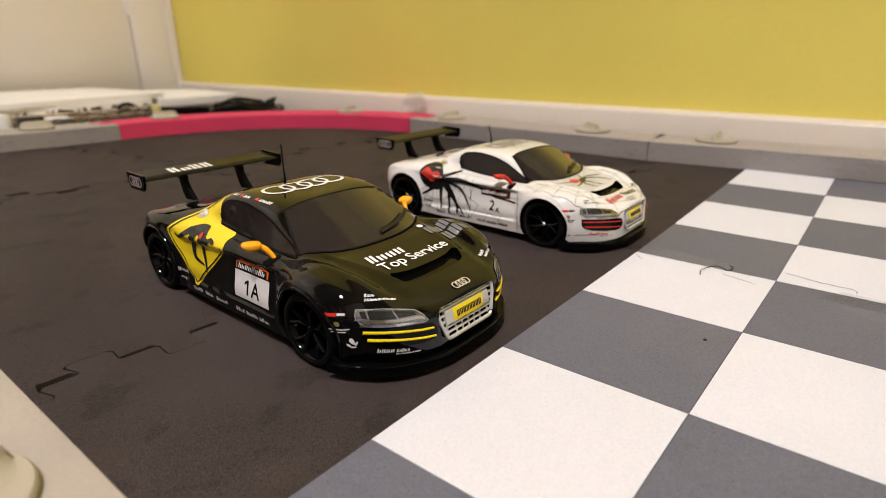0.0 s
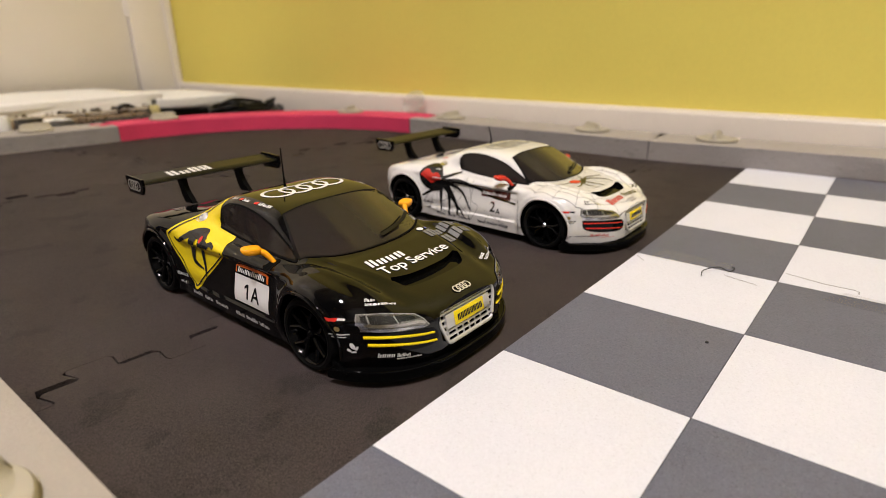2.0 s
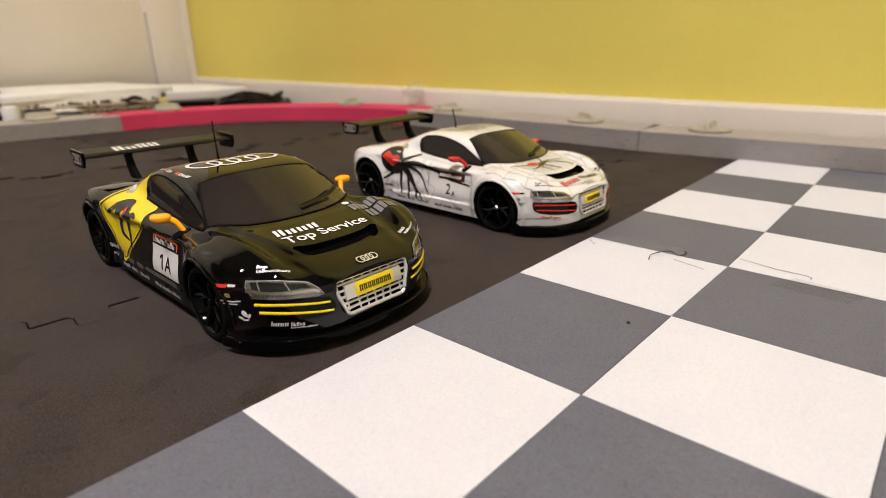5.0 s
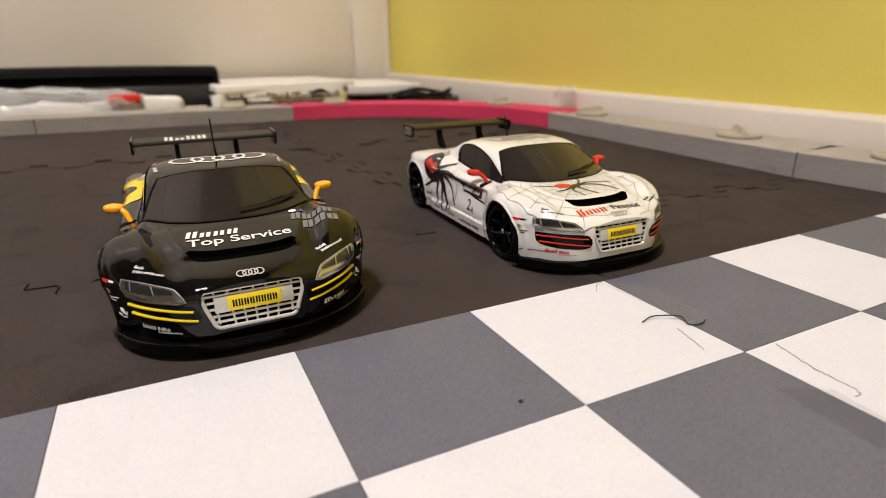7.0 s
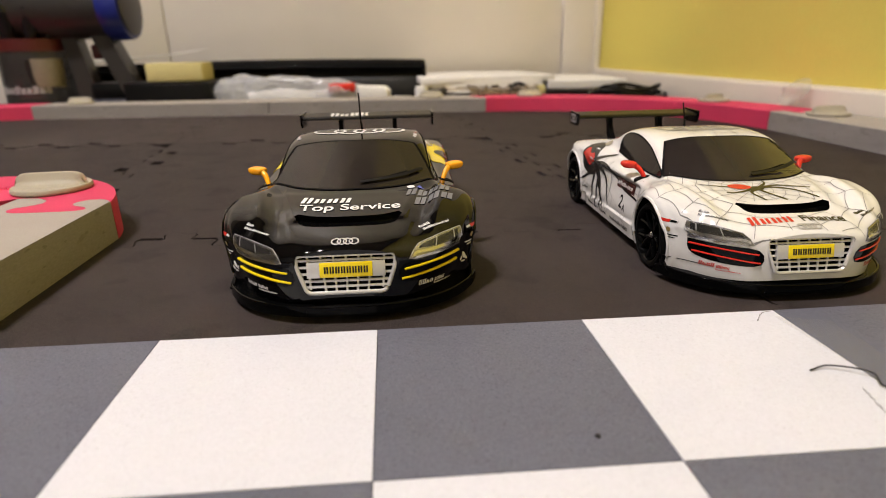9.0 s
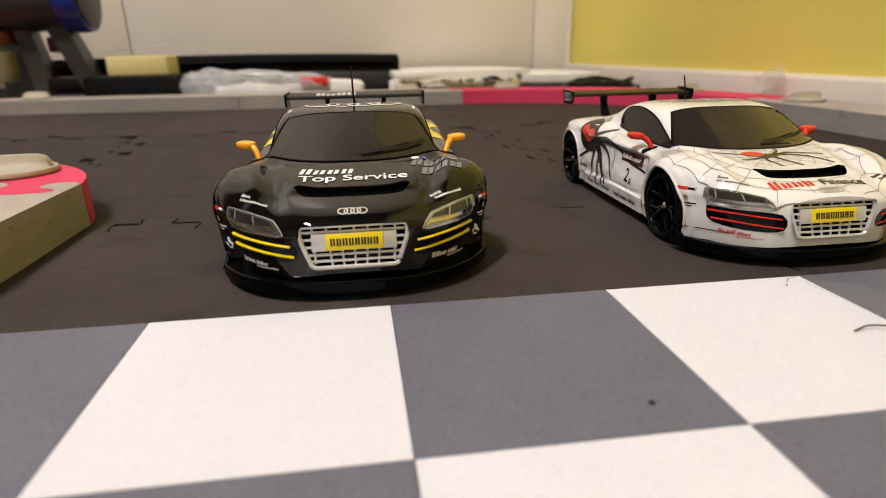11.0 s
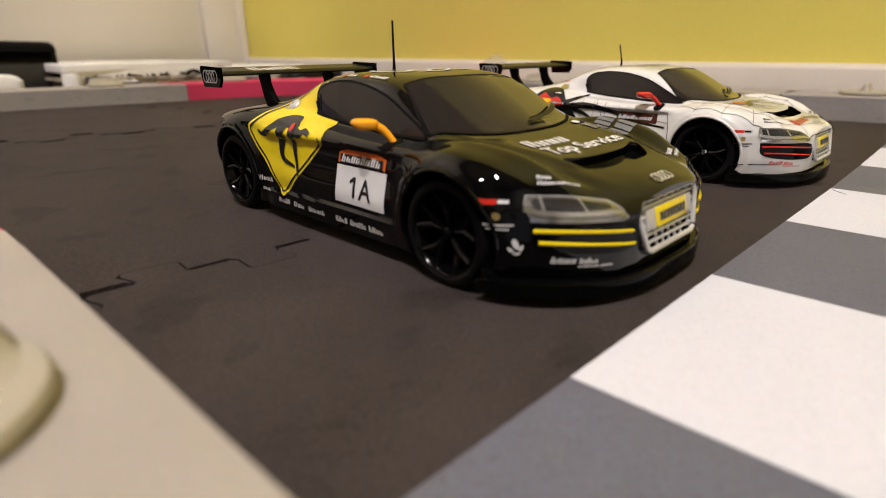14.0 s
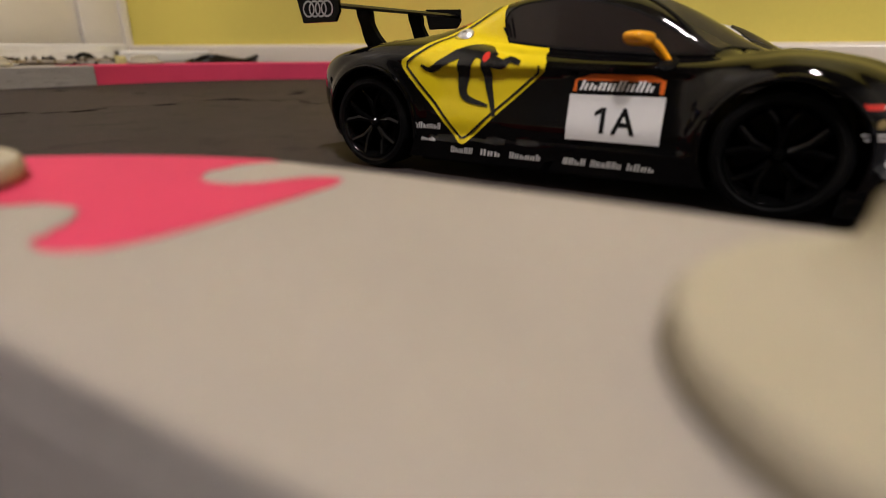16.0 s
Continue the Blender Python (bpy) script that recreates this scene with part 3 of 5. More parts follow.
def cut_away(bm, cutters):
    """The mesh of bm with the cutters' bodies taken out of it."""
    base = scrap(bm)
    tools = [scrap(c) for c in cutters]
    for tool in tools:
        mod = base.modifiers.new("cut", "BOOLEAN")
        mod.operation, mod.object, mod.solver = "DIFFERENCE", tool, "EXACT"
    got = bpy.data.meshes.new_from_object(base.evaluated_get(bpy.context.evaluated_depsgraph_get()))
    out = bmesh.new()
    out.from_mesh(got)
    for ob in [base] + tools:
        me = ob.data
        bpy.data.objects.remove(ob)
        bpy.data.meshes.remove(me)
    bpy.data.meshes.remove(got)
    return out


AXLE, HUB_Z, TYRE_R = 49.0, 12.3, 12.2


def wheel_wells():
    out = []
    for s in (-1, 1):
        for y, r in ((-AXLE, 14.2), (AXLE, 14.6)):
            bm = bmesh.new()
            x0, x1 = sorted((s * 0.022, s * 0.050))
            lathe(bm, [(0.0, x0), (r * MM, x0), (r * MM, x1), (0.0, x1)], "x", 56, Matrix.Translation((0, y * MM, HUB_Z * MM)))
            out.append(bm)
    return out


def quad_block(corners, depth):
    """A block whose front face has the given corners, pushed back along +depth."""
    bm = bmesh.new()
    d = Vector(depth)
    a = [bm.verts.new(Vector(c) * MM) for c in corners]
    b = [bm.verts.new((Vector(c) + d) * MM) for c in corners]
    n = len(a)
    bm.faces.new(a)
    bm.faces.new(b[::-1])
    for i in range(n):
        bm.faces.new((a[i], a[(i + 1) % n], b[(i + 1) % n], b[i]))
    return bm


from mathutils.bvhtree import BVHTree

def rounded(points, radius, steps=5):
    """An outline with its corners rounded off."""
    out, n = [], len(points)
    for i in range(n):
        p, a, b = (Vector(points[k % n]) for k in (i, i - 1, i + 1))
        da, db = (a - p).normalized(), (b - p).normalized()
        p0, p2 = p + da * radius, p + db * radius
        for k in range(steps + 1):
            t = k / steps
            out.append(tuple(p0 * (1 - t) ** 2 + p * 2 * t * (1 - t) + p2 * t * t))
    return out


GRILLE = rounded([(-14.4, 20.5), (14.4, 20.5), (14.3, 17.2), (11.4, 9.3), (-11.4, 9.3), (-14.3, 17.2)], 1.62)


# crescent air outlet in the bonnet
VENT = smooth_line([(-15.6, -63.2), (-9, -65.0), (0, -65.5), (9, -65.0), (15.6, -63.2)], 4) + smooth_line([(16.8, -64.6), (12.8, -69.6), (0, -70.8), (-12.8, -69.6), (-16.8, -64.6)], 4)


def recut_materials(bm, original):
    """Marks the faces that a cut has opened, so that they take the dark lining."""
    for f in bm.faces:
        near = original.find_nearest(f.calc_center_median())
        f.material_index = 1 if near[3] > 0.00016 or abs(f.normal.dot(near[1])) < 0.6 else 0
    return bm


shell = car_shell()
SHELL = BVHTree.FromBMesh(shell)
cutters = wheel_wells()
cutters.append(quad_block([(x, -88, z) for x, z in GRILLE], (0, 8.0, 0)))
cutters.append(quad_block([(x, y, 24.3 + 0.14 * (y + 70.8)) for x, y in VENT], (0, 0, 7)))
BODY = recut_materials(cut_away(shell, cutters), SHELL)
BODY_MESH = bpy.data.meshes.new("car_body")
BODY.to_mesh(BODY_MESH)
BODY.free()
BODY_MESH.polygons.foreach_set("use_smooth", [True] * len(BODY_MESH.polygons))
BODY_MESH.set_sharp_from_angle(angle=radians(32))


def facing(normal, at):
    """A frame on the car: where it is, its right, up and outward directions as a viewer facing it sees them."""
    n = Vector(normal).normalized()
    u = Vector((0, 0, 1)).cross(n)
    u = u.normalized() if u.length > 1e-4 else Vector((1, 0, 0))
    return Vector(at), u, n.cross(u), n


FRONT = facing((0, -1, 0), (0, 0, 0))
TOP = (Vector((0, 0, 0)), Vector((1, 0, 0)), Vector((0, 1, 0)), Vector((0, 0, 1)))
SIDES = {-1: facing((-1, 0, 0), (0, 0, 0)), 1: facing((1, 0, 0), (0, 0, 0))}


def lay(bm, fr, off):
    """Drops a flat mesh, drawn in mm on a frame, on to the car's shell."""
    o, u, v, n = fr
    lost = []
    for vert in bm.verts:
        p = (o + u * vert.co.x + v * vert.co.y + n * 60) * MM
        hit = SHELL.ray_cast(p, -n)
        if hit[0] is None:
            lost.append(vert)
        else:
            vert.co = hit[0] + hit[1] * off * MM
    if lost:
        bmesh.ops.delete(bm, geom=lost, context="VERTS")
    return bm


def on_shell(points, fr, off):
    """Points drawn on a frame, dropped on to the car's shell."""
    o, u, v, n = fr
    out = []
    for x, y in points:
        hit = SHELL.ray_cast((o + u * x + v * y + n * 60) * MM, -n)
        if hit[0] is not None:
            out.append(hit[0] + hit[1] * off * MM)
    return out


def diced(bm, step):
    """Cuts a flat mesh into a fine grid so that it can bend."""
    bmesh.ops.triangulate(bm, faces=bm.faces[:])
    xs, ys = [v.co.x for v in bm.verts], [v.co.y for v in bm.verts]
    for axis, lo, hi in ((0, min(xs), max(xs)), (1, min(ys), max(ys))):
        k = math.ceil(lo / step)
        while k * step < hi:
            co, no = [0, 0, 0], [0, 0, 0]
            co[axis], no[axis] = k * step + 0.0131, 1
            bmesh.ops.bisect_plane(bm, geom=bm.verts[:] + bm.edges[:] + bm.faces[:], plane_co=co, plane_no=no)
            k += 1
    return bm


def flat(outlines):
    bm = bmesh.new()
    for line in outlines:
        bm.faces.new([bm.verts.new((p[0], p[1], 0)) for p in line])
    return bm


def decal(name, outlines, fr, mat, parent, off=0.12, step=1.6, label=""):
    return part(name, lay(diced(flat(outlines), step), fr, off), mat, parent, label)


def even_out(ob, fit):
    """Gives a bent pane the even curvature of moulded glass: normals of a fitted quadratic sheet; fit is 'z' or 'x', the axis it is a function of."""
    co = np.array([v.co[:] for v in ob.data.vertices]) * 1000
    a, b, h = (co[:, 0], co[:, 1], co[:, 2]) if fit == "z" else (co[:, 1], co[:, 2], co[:, 0])
    mid_a, mid_b = a.mean(), b.mean()
    a, b = a - mid_a, b - mid_b
    terms = np.stack([np.ones_like(a), a, b, a * a, a * b, b * b], 1)
    k = np.linalg.lstsq(terms, h, rcond=None)[0]
    if fit == "z":
        k[3] *= 4.0
    ga, gb = k[1] + 2 * k[3] * a + k[4] * b, k[2] + k[4] * a + 2 * k[5] * b
    if fit == "z":
        n = np.stack([-ga, -gb, np.ones_like(a)], 1)
    else:
        side = np.sign(co[:, 0].mean())
        n = np.stack([np.ones_like(a), -ga, -gb], 1) * side
    n /= np.linalg.norm(n, axis=1, keepdims=True)
    ob.data.normals_split_custom_set_from_vertices([tuple(q) for q in n])
    return ob


def ribbon(points, width):
    """Outline quads of a stroke; width may taper from first to last value."""
    w0, w1 = width if isinstance(width, tuple) else (width, width)
    p = [np.array(q, float) for q in points]
    out, n = [], len(p)
    sides = []
    for i, q in enumerate(p):
        d = p[min(i + 1, n - 1)] - p[max(i - 1, 0)]
        d = d / (np.linalg.norm(d) + 1e-9)
        w = (w0 + (w1 - w0) * i / max(1, n - 1)) / 2
        sides.append((q + w * np.array((-d[1], d[0])), q - w * np.array((-d[1], d[0]))))
    for a, b in zip(sides, sides[1:]):
        out.append([a[0], a[1], b[1], b[0]])
    return out


def stroke_mesh(strokes, fr, off):
    bm = bmesh.new()
    for pts, w in strokes:
        for q in ribbon(pts, w):
            bm.faces.new([bm.verts.new((c[0], c[1], 0)) for c in q])
    bmesh.ops.remove_doubles(bm, verts=bm.verts, dist=1e-5)
    return lay(bm, fr, off)


def strokes(name, lines, fr, mat, parent, off=0.14, label=""):
    return part(name, stroke_mesh(lines, fr, off), mat, parent, label)


def text_mesh(body, size, bold=0.016):
    cu = bpy.data.curves.new("words", "FONT")
    cu.offset = size * bold
    cu.body, cu.size, cu.align_x, cu.align_y = body, size, "CENTER", "CENTER"
    ob = new("words", cu)
    me = bpy.data.meshes.new_from_object(ob.evaluated_get(bpy.context.evaluated_depsgraph_get()))
    bm = bmesh.new()
    bm.from_mesh(me)
    bpy.data.objects.remove(ob)
    bpy.data.curves.remove(cu)
    bpy.data.meshes.remove(me)
    return bm


def words(name, body, at, size, fr, mat, parent, turn=0.0, off=0.2, stretch=(1, 1), label=""):
    bm = text_mesh(body, size)
    m = Matrix.Translation((at[0], at[1], 0)) @ Matrix.Rotation(radians(turn), 4, "Z") @ Matrix.Diagonal((stretch[0], stretch[1], 1, 1))
    bm.transform(m)
    return part(name, lay(diced(bm, 1.6), fr, off), mat, parent, label)


def oval(cx, cy, rx, ry, n=28, turn=0.0):
    c, s = math.cos(radians(turn)), math.sin(radians(turn))
    return [(cx + rx * math.cos(a) * c - ry * math.sin(a) * s, cy + rx * math.cos(a) * s + ry * math.sin(a) * c) for a in (2 * math.pi * k / n for k in range(n))]


def rect(x0, y0, x1, y1, slant=0.0):
    return [(x0, y0), (x1, y0), (x1 + slant, y1), (x0 + slant, y1)]


def bars(x0, y0, x1, y1, n, rng, slant=0.0, pair=((0.06, 0.36), (0.52, 0.82))):
    """A line of writing that is not spelt out: pairs of thin upright bars."""
    out = []
    w = (x1 - x0) / n
    for k in range(n):
        tall = 1.0 if k == 0 else rng.choice((0.72, 0.72, 1.0, 0.8))
        short = tall * rng.choice((1.0, 1.0, 0.7))
        for (a, b), h in zip(pair, (tall, short)):
            out.append(rect(x0 + (k + a) * w, y0, x0 + (k + b) * w, y0 + (y1 - y0) * h, slant * h))
    return out


def ring_row(cx, cy, r, gap, rw, squash=1.0, n=4):
    """A row of linked rings."""
    out = []
    for k in range(n):
        x = cx + (k - (n - 1) / 2) * gap
        out.append(([(x + r * math.cos(a), cy + squash * r * math.sin(a)) for a in np.linspace(0, 2 * math.pi, 29)], rw))
    return out


def turned(line, sx):
    return [(sx * x, y) for x, y in line]


def race_car(where, label, style):
    dark = style == "black"
    rng = random.Random(5 if dark else 9)
    car = empty("toy_race_car", label, "toy car", "toy race cars")
    body = new("body", BODY_MESH.copy())
    body.data.materials.append(M["black_paint" if dark else "white_paint"])
    body.data.materials.append(M["gloss_black"])
    body.parent = car
    print_on = M["white_print"] if dark else M["black_print"]
    accent = M["yellow_print"] if dark else M["red_print"]

    # glass
    screen = (Vector((0, -43, 30.2)), Vector((1, 0, 0)), Vector((0, 0.894, 0.447)), Vector((0, -0.447, 0.894)))
    half = smooth_line([(0, -1.0), (10, -0.4), (20, 2.2), (28.6, 7.9)], 5)[:-1] + smooth_line([(28.6, 7.9), (25.6, 17.5), (22.2, 27.0)], 5)[:-1] + smooth_line([(22.2, 27.0), (11, 28.4), (0, 28.8)], 4)
    outline = half + [(-x, y) for x, y in half[-2:0:-1]]
    glass = decal("windscreen", [outline], screen, M["window"], car, 0.16, 1.5, "dark tinted windscreen")
    even_out(glass, "z")
    strokes("screen_seal", [(outline + outline[:1], 0.8)], screen, M["black_matt"], glass, 0.22)
    side = smooth_line([(34.4, 30.4), (24.6, 35.6), (17.0, 39.2), (9, 41.3), (1, 42.2), (-5, 42.2)], 5)[:-1] + smooth_line([(-5, 42.2), (-11.4, 41.2), (-14.2, 38.4), (-12.4, 33.0)], 4)[:-1] + [(-12.4, 33.0), (0, 31.6), (12, 30.9), (24, 30.3)]
    for s in (-1, 1):
        pane = decal("side_window", [turned(side, -s)], SIDES[s], M["window"], car, 0.16, 1.4, "dark tinted side window")
        even_out(pane, "x")
        strokes("window_seal", [(turned(side + side[:1], -s), 0.5)], SIDES[s], M["black_matt"], pane, 0.2)
        strokes("vent_slot", [([(-s * (-11.0 - k * 1.0), 33.8 + k * 0.3), (-s * (-12.6 - k * 0.9), 38.4 - k)], 0.55) for k in range(3)], SIDES[s], M["black_matt"], pane, 0.24)
    rear = [(-15, 24), (15, 24), (12, 50), (-12, 50)]
    decal("rear_window", [rear], TOP, M["window"], car, 0.16, 2.0, "dark tinted rear window over the engine")

    # grille with bars, plate holder and yellow plate
    lean = Matrix.Translation((0, -83.4 * MM, 9.6 * MM)) @ Matrix.Rotation(radians(-12), 4, "X") @ Matrix.Translation((0, 0, -9.6 * MM))
    grille = part("grille", prism(bmesh.new(), [(x * MM, z * MM) for x, z in GRILLE], 0, 0.0005, lean @ Matrix.Translation((0, 0.0042, 0)) @ Matrix(((1, 0, 0, 0), (0, 0, -1, 0), (0, 1, 0, 0), (0, 0, 0, 1)))), M["black_matt"], car, "silver radiator grille with a yellow plate")
    rim_line = [lean @ Vector((x * MM, 0, z * MM)) for x, z in GRILLE]
    part("grille_frame", tube(bmesh.new(), rim_line + rim_line[:2], 0.00062, 8), M["silver"], grille, "silver grille surround")

    def half_at(z):
        return 11.4 + (z - 9.3) / 7.9 * 2.9 if z < 17.2 else 14.3

    for z in (11.1, 12.8, 14.9, 16.9, 18.9):
        w = half_at(z) * MM
        part("grille_bar", box(bmesh.new(), -w, w, 0.0002, 0.0011, (z - 0.34) * MM, (z + 0.34) * MM, 0.00012, lean), M["silver"], grille)
    for k in range(-3, 4):
        x = k * 3.6
        bm = bmesh.new()
        low = 9.3 if abs(k) < 3 else 10.4
        tube(bm, [lean @ Vector((x * (0.84 if abs(k) < 3 else 0.97) * MM, 0.0006, low * MM)), lean @ Vector((x * 1.03 * MM, 0.0006, 20.5 * MM))], 0.00034, 6)
        part("grille_bar", bm, M["silver"], grille)
    part("plate_holder", box(bmesh.new(), -0.0113, 0.0113, -0.0004, 0.0010, 0.0138, 0.0184, 0.0002, lean), M["silver"], grille, "silver plate holder")
    part("plate", box(bmesh.new(), -0.0076, 0.0076, -0.0008, 0.0002, 0.0139, 0.0183, 0.0002, lean), M["yellow_print"], grille, "bright yellow sponsor plate")
    bm = bmesh.new()
    for q in bars(-6.4, 15.2, 6.6, 17.0, 8, random.Random(3)):
        box(bm, q[0][0] * MM, q[1][0] * MM, -0.00092, -0.0007, 0.0151, 0.0171, m=lean)
    part("plate_print", bm, M["black_print"], grille, "black bars of a sponsor word")
    # matt patch added on the chin so the white squares don't mirror in it
    if dark:
        decal("lower_intake", [rounded([(-24, 5.2), (24, 5.2), (16, 9.0), (-16, 9.0)], 1.0)], FRONT, M["black_matt"], car, 0.14, 1.5, "matt black patch that darkens the chin against pale reflections")

    # lamps and slatted intakes at the front corners
    for s in (-1, 1):
        fr = facing((s * 0.66, -0.70, 0.28), (s * 26, -73, 20.5))

        def on_lamp(points):
            return [((Vector((s * -x, y, z)) - fr[0]).dot(fr[1]), (Vector((s * -x, y, z)) - fr[0]).dot(fr[2])) for x, y, z in points]

        lens = on_lamp([(-32.6, -65.2, 22.5), (-26.4, -71.2, 22.2), (-20.4, -77.2, 21.2), (-18.8, -79.4, 19.8), (-17.8, -80.7, 18.0), (-19.6, -79.8, 17.5), (-26, -74.5, 17.5), (-31.2, -68.6, 17.6), (-32.6, -66.6, 18.6), (-33.0, -65.2, 20.8)])
        lamp_part = decal("headlight", [lens], fr, M["lamp_bowl"], car, 0.1, 1.2, "clear headlight with a chrome trim band")
        # flat dark decal stands for the dark inside of the lamp
        shade = on_lamp([(-32.0, -66.0, 21.9), (-26.4, -71.4, 21.6), (-20.8, -77.0, 20.7), (-20.2, -78.0, 19.9), (-26, -73.4, 19.4), (-31.8, -67.0, 19.4)])
        decal("lamp_shade", [shade], fr, M["smoky_lamp"], lamp_part, 0.2, 1.2)
        strokes("lamp_rim", [(lens + lens[:1], 0.18)], fr, M["silver_print"], lamp_part, 0.26)
        for at in ([(-33.0, -65.2, 19.8), (-29.5, -69.6, 19.0), (-24.0, -75.6, 18.9), (-20.0, -79.0, 19.2), (-18.8, -80.0, 18.6)], [(-32.6, -66.8, 17.9), (-27, -73.0, 17.6), (-19.4, -79.8, 17.8)]):
            strokes("chrome_band", [(smooth_line(on_lamp(at), 6), (0.95, 0.7))], fr, M["chrome"], lamp_part, 0.34)
        # pale strokes painted as the bright streaks refracted in the lens
        strokes("reflector", [(on_lamp([(-30.6, -67.4, 22.0), (-30.2, -68.2, 19.6)]), 0.5), (on_lamp([(-25.0, -72.8, 21.4), (-24.4, -74.4, 19.4)]), 0.35)], fr, M["silver_print"], lamp_part, 0.32)
        decal("lens", [lens], fr, M["lens"], lamp_part, 0.55, 1.2, "clear plastic lens")
        low = facing((s * 0.66, -0.75, 0.05), (s * 25, -75, 14.3))
        k = -s
        hole = smooth_line([(-11.2, 3.2), (0, 3.0), (10.6, 2.4), (11.6, -2.6), (4, -3.4), (-6, -2.6), (-10.4, -0.8), (-11.2, 3.2)], 3)[:-1]
        intake = decal("intake", [[(k * x, y) for x, y in hole]], low, M["gloss_black"], car, 0.1, 1.3, "black front intake with coloured slats")
        for line in ([(-10.4, 1.75), (-3, 1.8), (4, 1.5), (10.6, 1.0)], [(-9.2, -0.75), (-3, -0.85), (4, -1.25), (11.4, -1.9)]):
            slat = on_shell([(k * x, y) for x, y in smooth_line(line, 4)], low, 0.35)
            bm = tube(bmesh.new(), slat, 0.00050 if dark else 0.00036, 8, 0.7)
            part("slat", bm, accent, intake, "yellow slat" if dark else "thin red slat")

    # splitter
    lip = smooth_line([(0, -85.2), (13, -84.4), (24, -80.8), (32.4, -74.6), (38.2, -66.4), (40.6, -59.6)], 5) + [(34, -60.0), (28, -68), (0, -78)]
    lip = lip + [(-x, y) for x, y in lip[-2:0:-1]]
    part("splitter", prism(bmesh.new(), [(x * MM, y * MM) for x, y in lip], 0.0024, 0.0054, bevel=0.0010), M["splitter_black"], car, "black front splitter lip")
    edge = smooth_line([(-39.6, -60.8), (-37.4, -66.8), (-32.0, -74.4), (-23.8, -80.4), (-13, -84.0), (0, -84.8), (13, -84.0), (23.8, -80.4), (32.0, -74.4), (37.4, -66.8), (39.6, -60.8)], 6)
    part("splitter_edge", tube(bmesh.new(), [Vector((x, y, 5.35)) * MM for x, y in edge], 0.00042, 8), M["gloss_black"], car, "glossy rolled edge of the splitter")
    for s in (-1, 1):
        part("winglet", prism(bmesh.new(), [(-66.5 * MM, 4.8 * MM), (-60.0 * MM, 4.8 * MM), (-60.0 * MM, 7.2 * MM), (-62.0 * MM, 6.9 * MM)], s * 0.0384 - 0.0005, s * 0.0384 + 0.0005, Matrix(((0, 0, 1, 0), (1, 0, 0, 0), (0, 1, 0, 0), (0, 0, 0, 1)))), M["gloss_black"], car)
        part("side_skirt", box(bmesh.new(), s * 0.0335 - 0.0022, s * 0.0335 + 0.0022, -0.034, 0.034, 0.0034, 0.0056, 0.0005), M["gloss_black" if dark else "white_paint"], car)

    # wheels
    for s in (-1, 1):
        for y in (-AXLE, AXLE):
            face, deep = (39.4, 29.5) if y < 0 else (38.4, 27.5)
            at = Matrix.Translation((0, y * MM, HUB_Z * MM))
            r = TYRE_R
            rim = part("wheel", lathe(bmesh.new(), [(q * MM, s * h * MM) for q, h in ((0, face - 7.0), (8.2, face - 7.0), (8.9, face - 0.9), (9.5, face - 0.1), (9.7, face - 0.9), (9.7, deep), (0, deep))], "x", 44, at), M["rim_black"], car, "black five-spoke wheel")
            part("tyre", lathe(bmesh.new(), [(q * MM, s * h * MM) for q, h in ((9.5, face - 0.5), (10.4, face), (11.5, face - 0.25), (r, face - 1.3), (r, deep + 1.3), (11.5, deep + 0.2), (9.5, deep + 0.4))], "x", 48, at, caps=False), M["rubber"], rim, "black rubber tyre")
            for k in range(5):
                a = 2 * math.pi * k / 5 + (0.3 if dark else 0.7)
                bm = bmesh.new()
                for da in (-0.30, 0.30):
                    p0 = Vector((s * (face - 2.6) * MM, math.cos(a) * 1.8 * MM, math.sin(a) * 1.8 * MM))
                    p1 = Vector((s * (face - 2.0) * MM, math.cos(a + da * 0.45) * 5.4 * MM, math.sin(a + da * 0.45) * 5.4 * MM))
                    p2 = Vector((s * (face - 1.1) * MM, math.cos(a + da) * 9.1 * MM, math.sin(a + da) * 9.1 * MM))
                    tube(bm, [p0, p1, p2], 0.00085, 6, 0.8)
                bm.transform(at)
                part("spoke", bm, M["spoke_black"], rim)
            part("wheel_nut", lathe(bmesh.new(), [(0, s * (face - 0.9) * MM), (0.8 * MM, s * (face - 1.0) * MM), (1.3 * MM, s * (face - 1.6) * MM), (1.3 * MM, s * (face - 3.0) * MM)], "x", 12, at), M["gloss_black"] if dark else M["chrome"], rim)

    # rolled lips round the wheel arches
    for s in (-1, 1):
        for y, r in ((-AXLE, 14.5), (AXLE, 14.9)):
            lip_line = []
            for a in np.linspace(radians(-12), radians(192), 40):
                p = Vector((s * 60, y + r * math.cos(a), HUB_Z + r * math.sin(a))) * MM
                hit = SHELL.ray_cast(p, Vector((-s, 0, 0)))
                if hit[0] is not None:
                    lip_line.append(hit[0] + Vector((s * 0.00012, 0, 0)))
            part("arch_lip", tube(bmesh.new(), lip_line, 0.00055, 8), M["black_paint" if dark else "white_paint"], car)

    # mirrors: a flat pod on a bent arm
    for s in (-1, 1):
        bm = bmesh.new()
        line = smooth_line([(s * 32.2, -26.4, 28.3), (s * 33.0, -24.9, 30.4), (s * 34.0, -23.4, 32.2), (s * 35.4, -22.0, 33.2)], 4)
        tube(bm, [Vector(p) * MM for p in line], 0.00080, 12, 1.45)
        head = bmesh.ops.create_icosphere(bm, subdivisions=4, radius=1.0)["verts"]
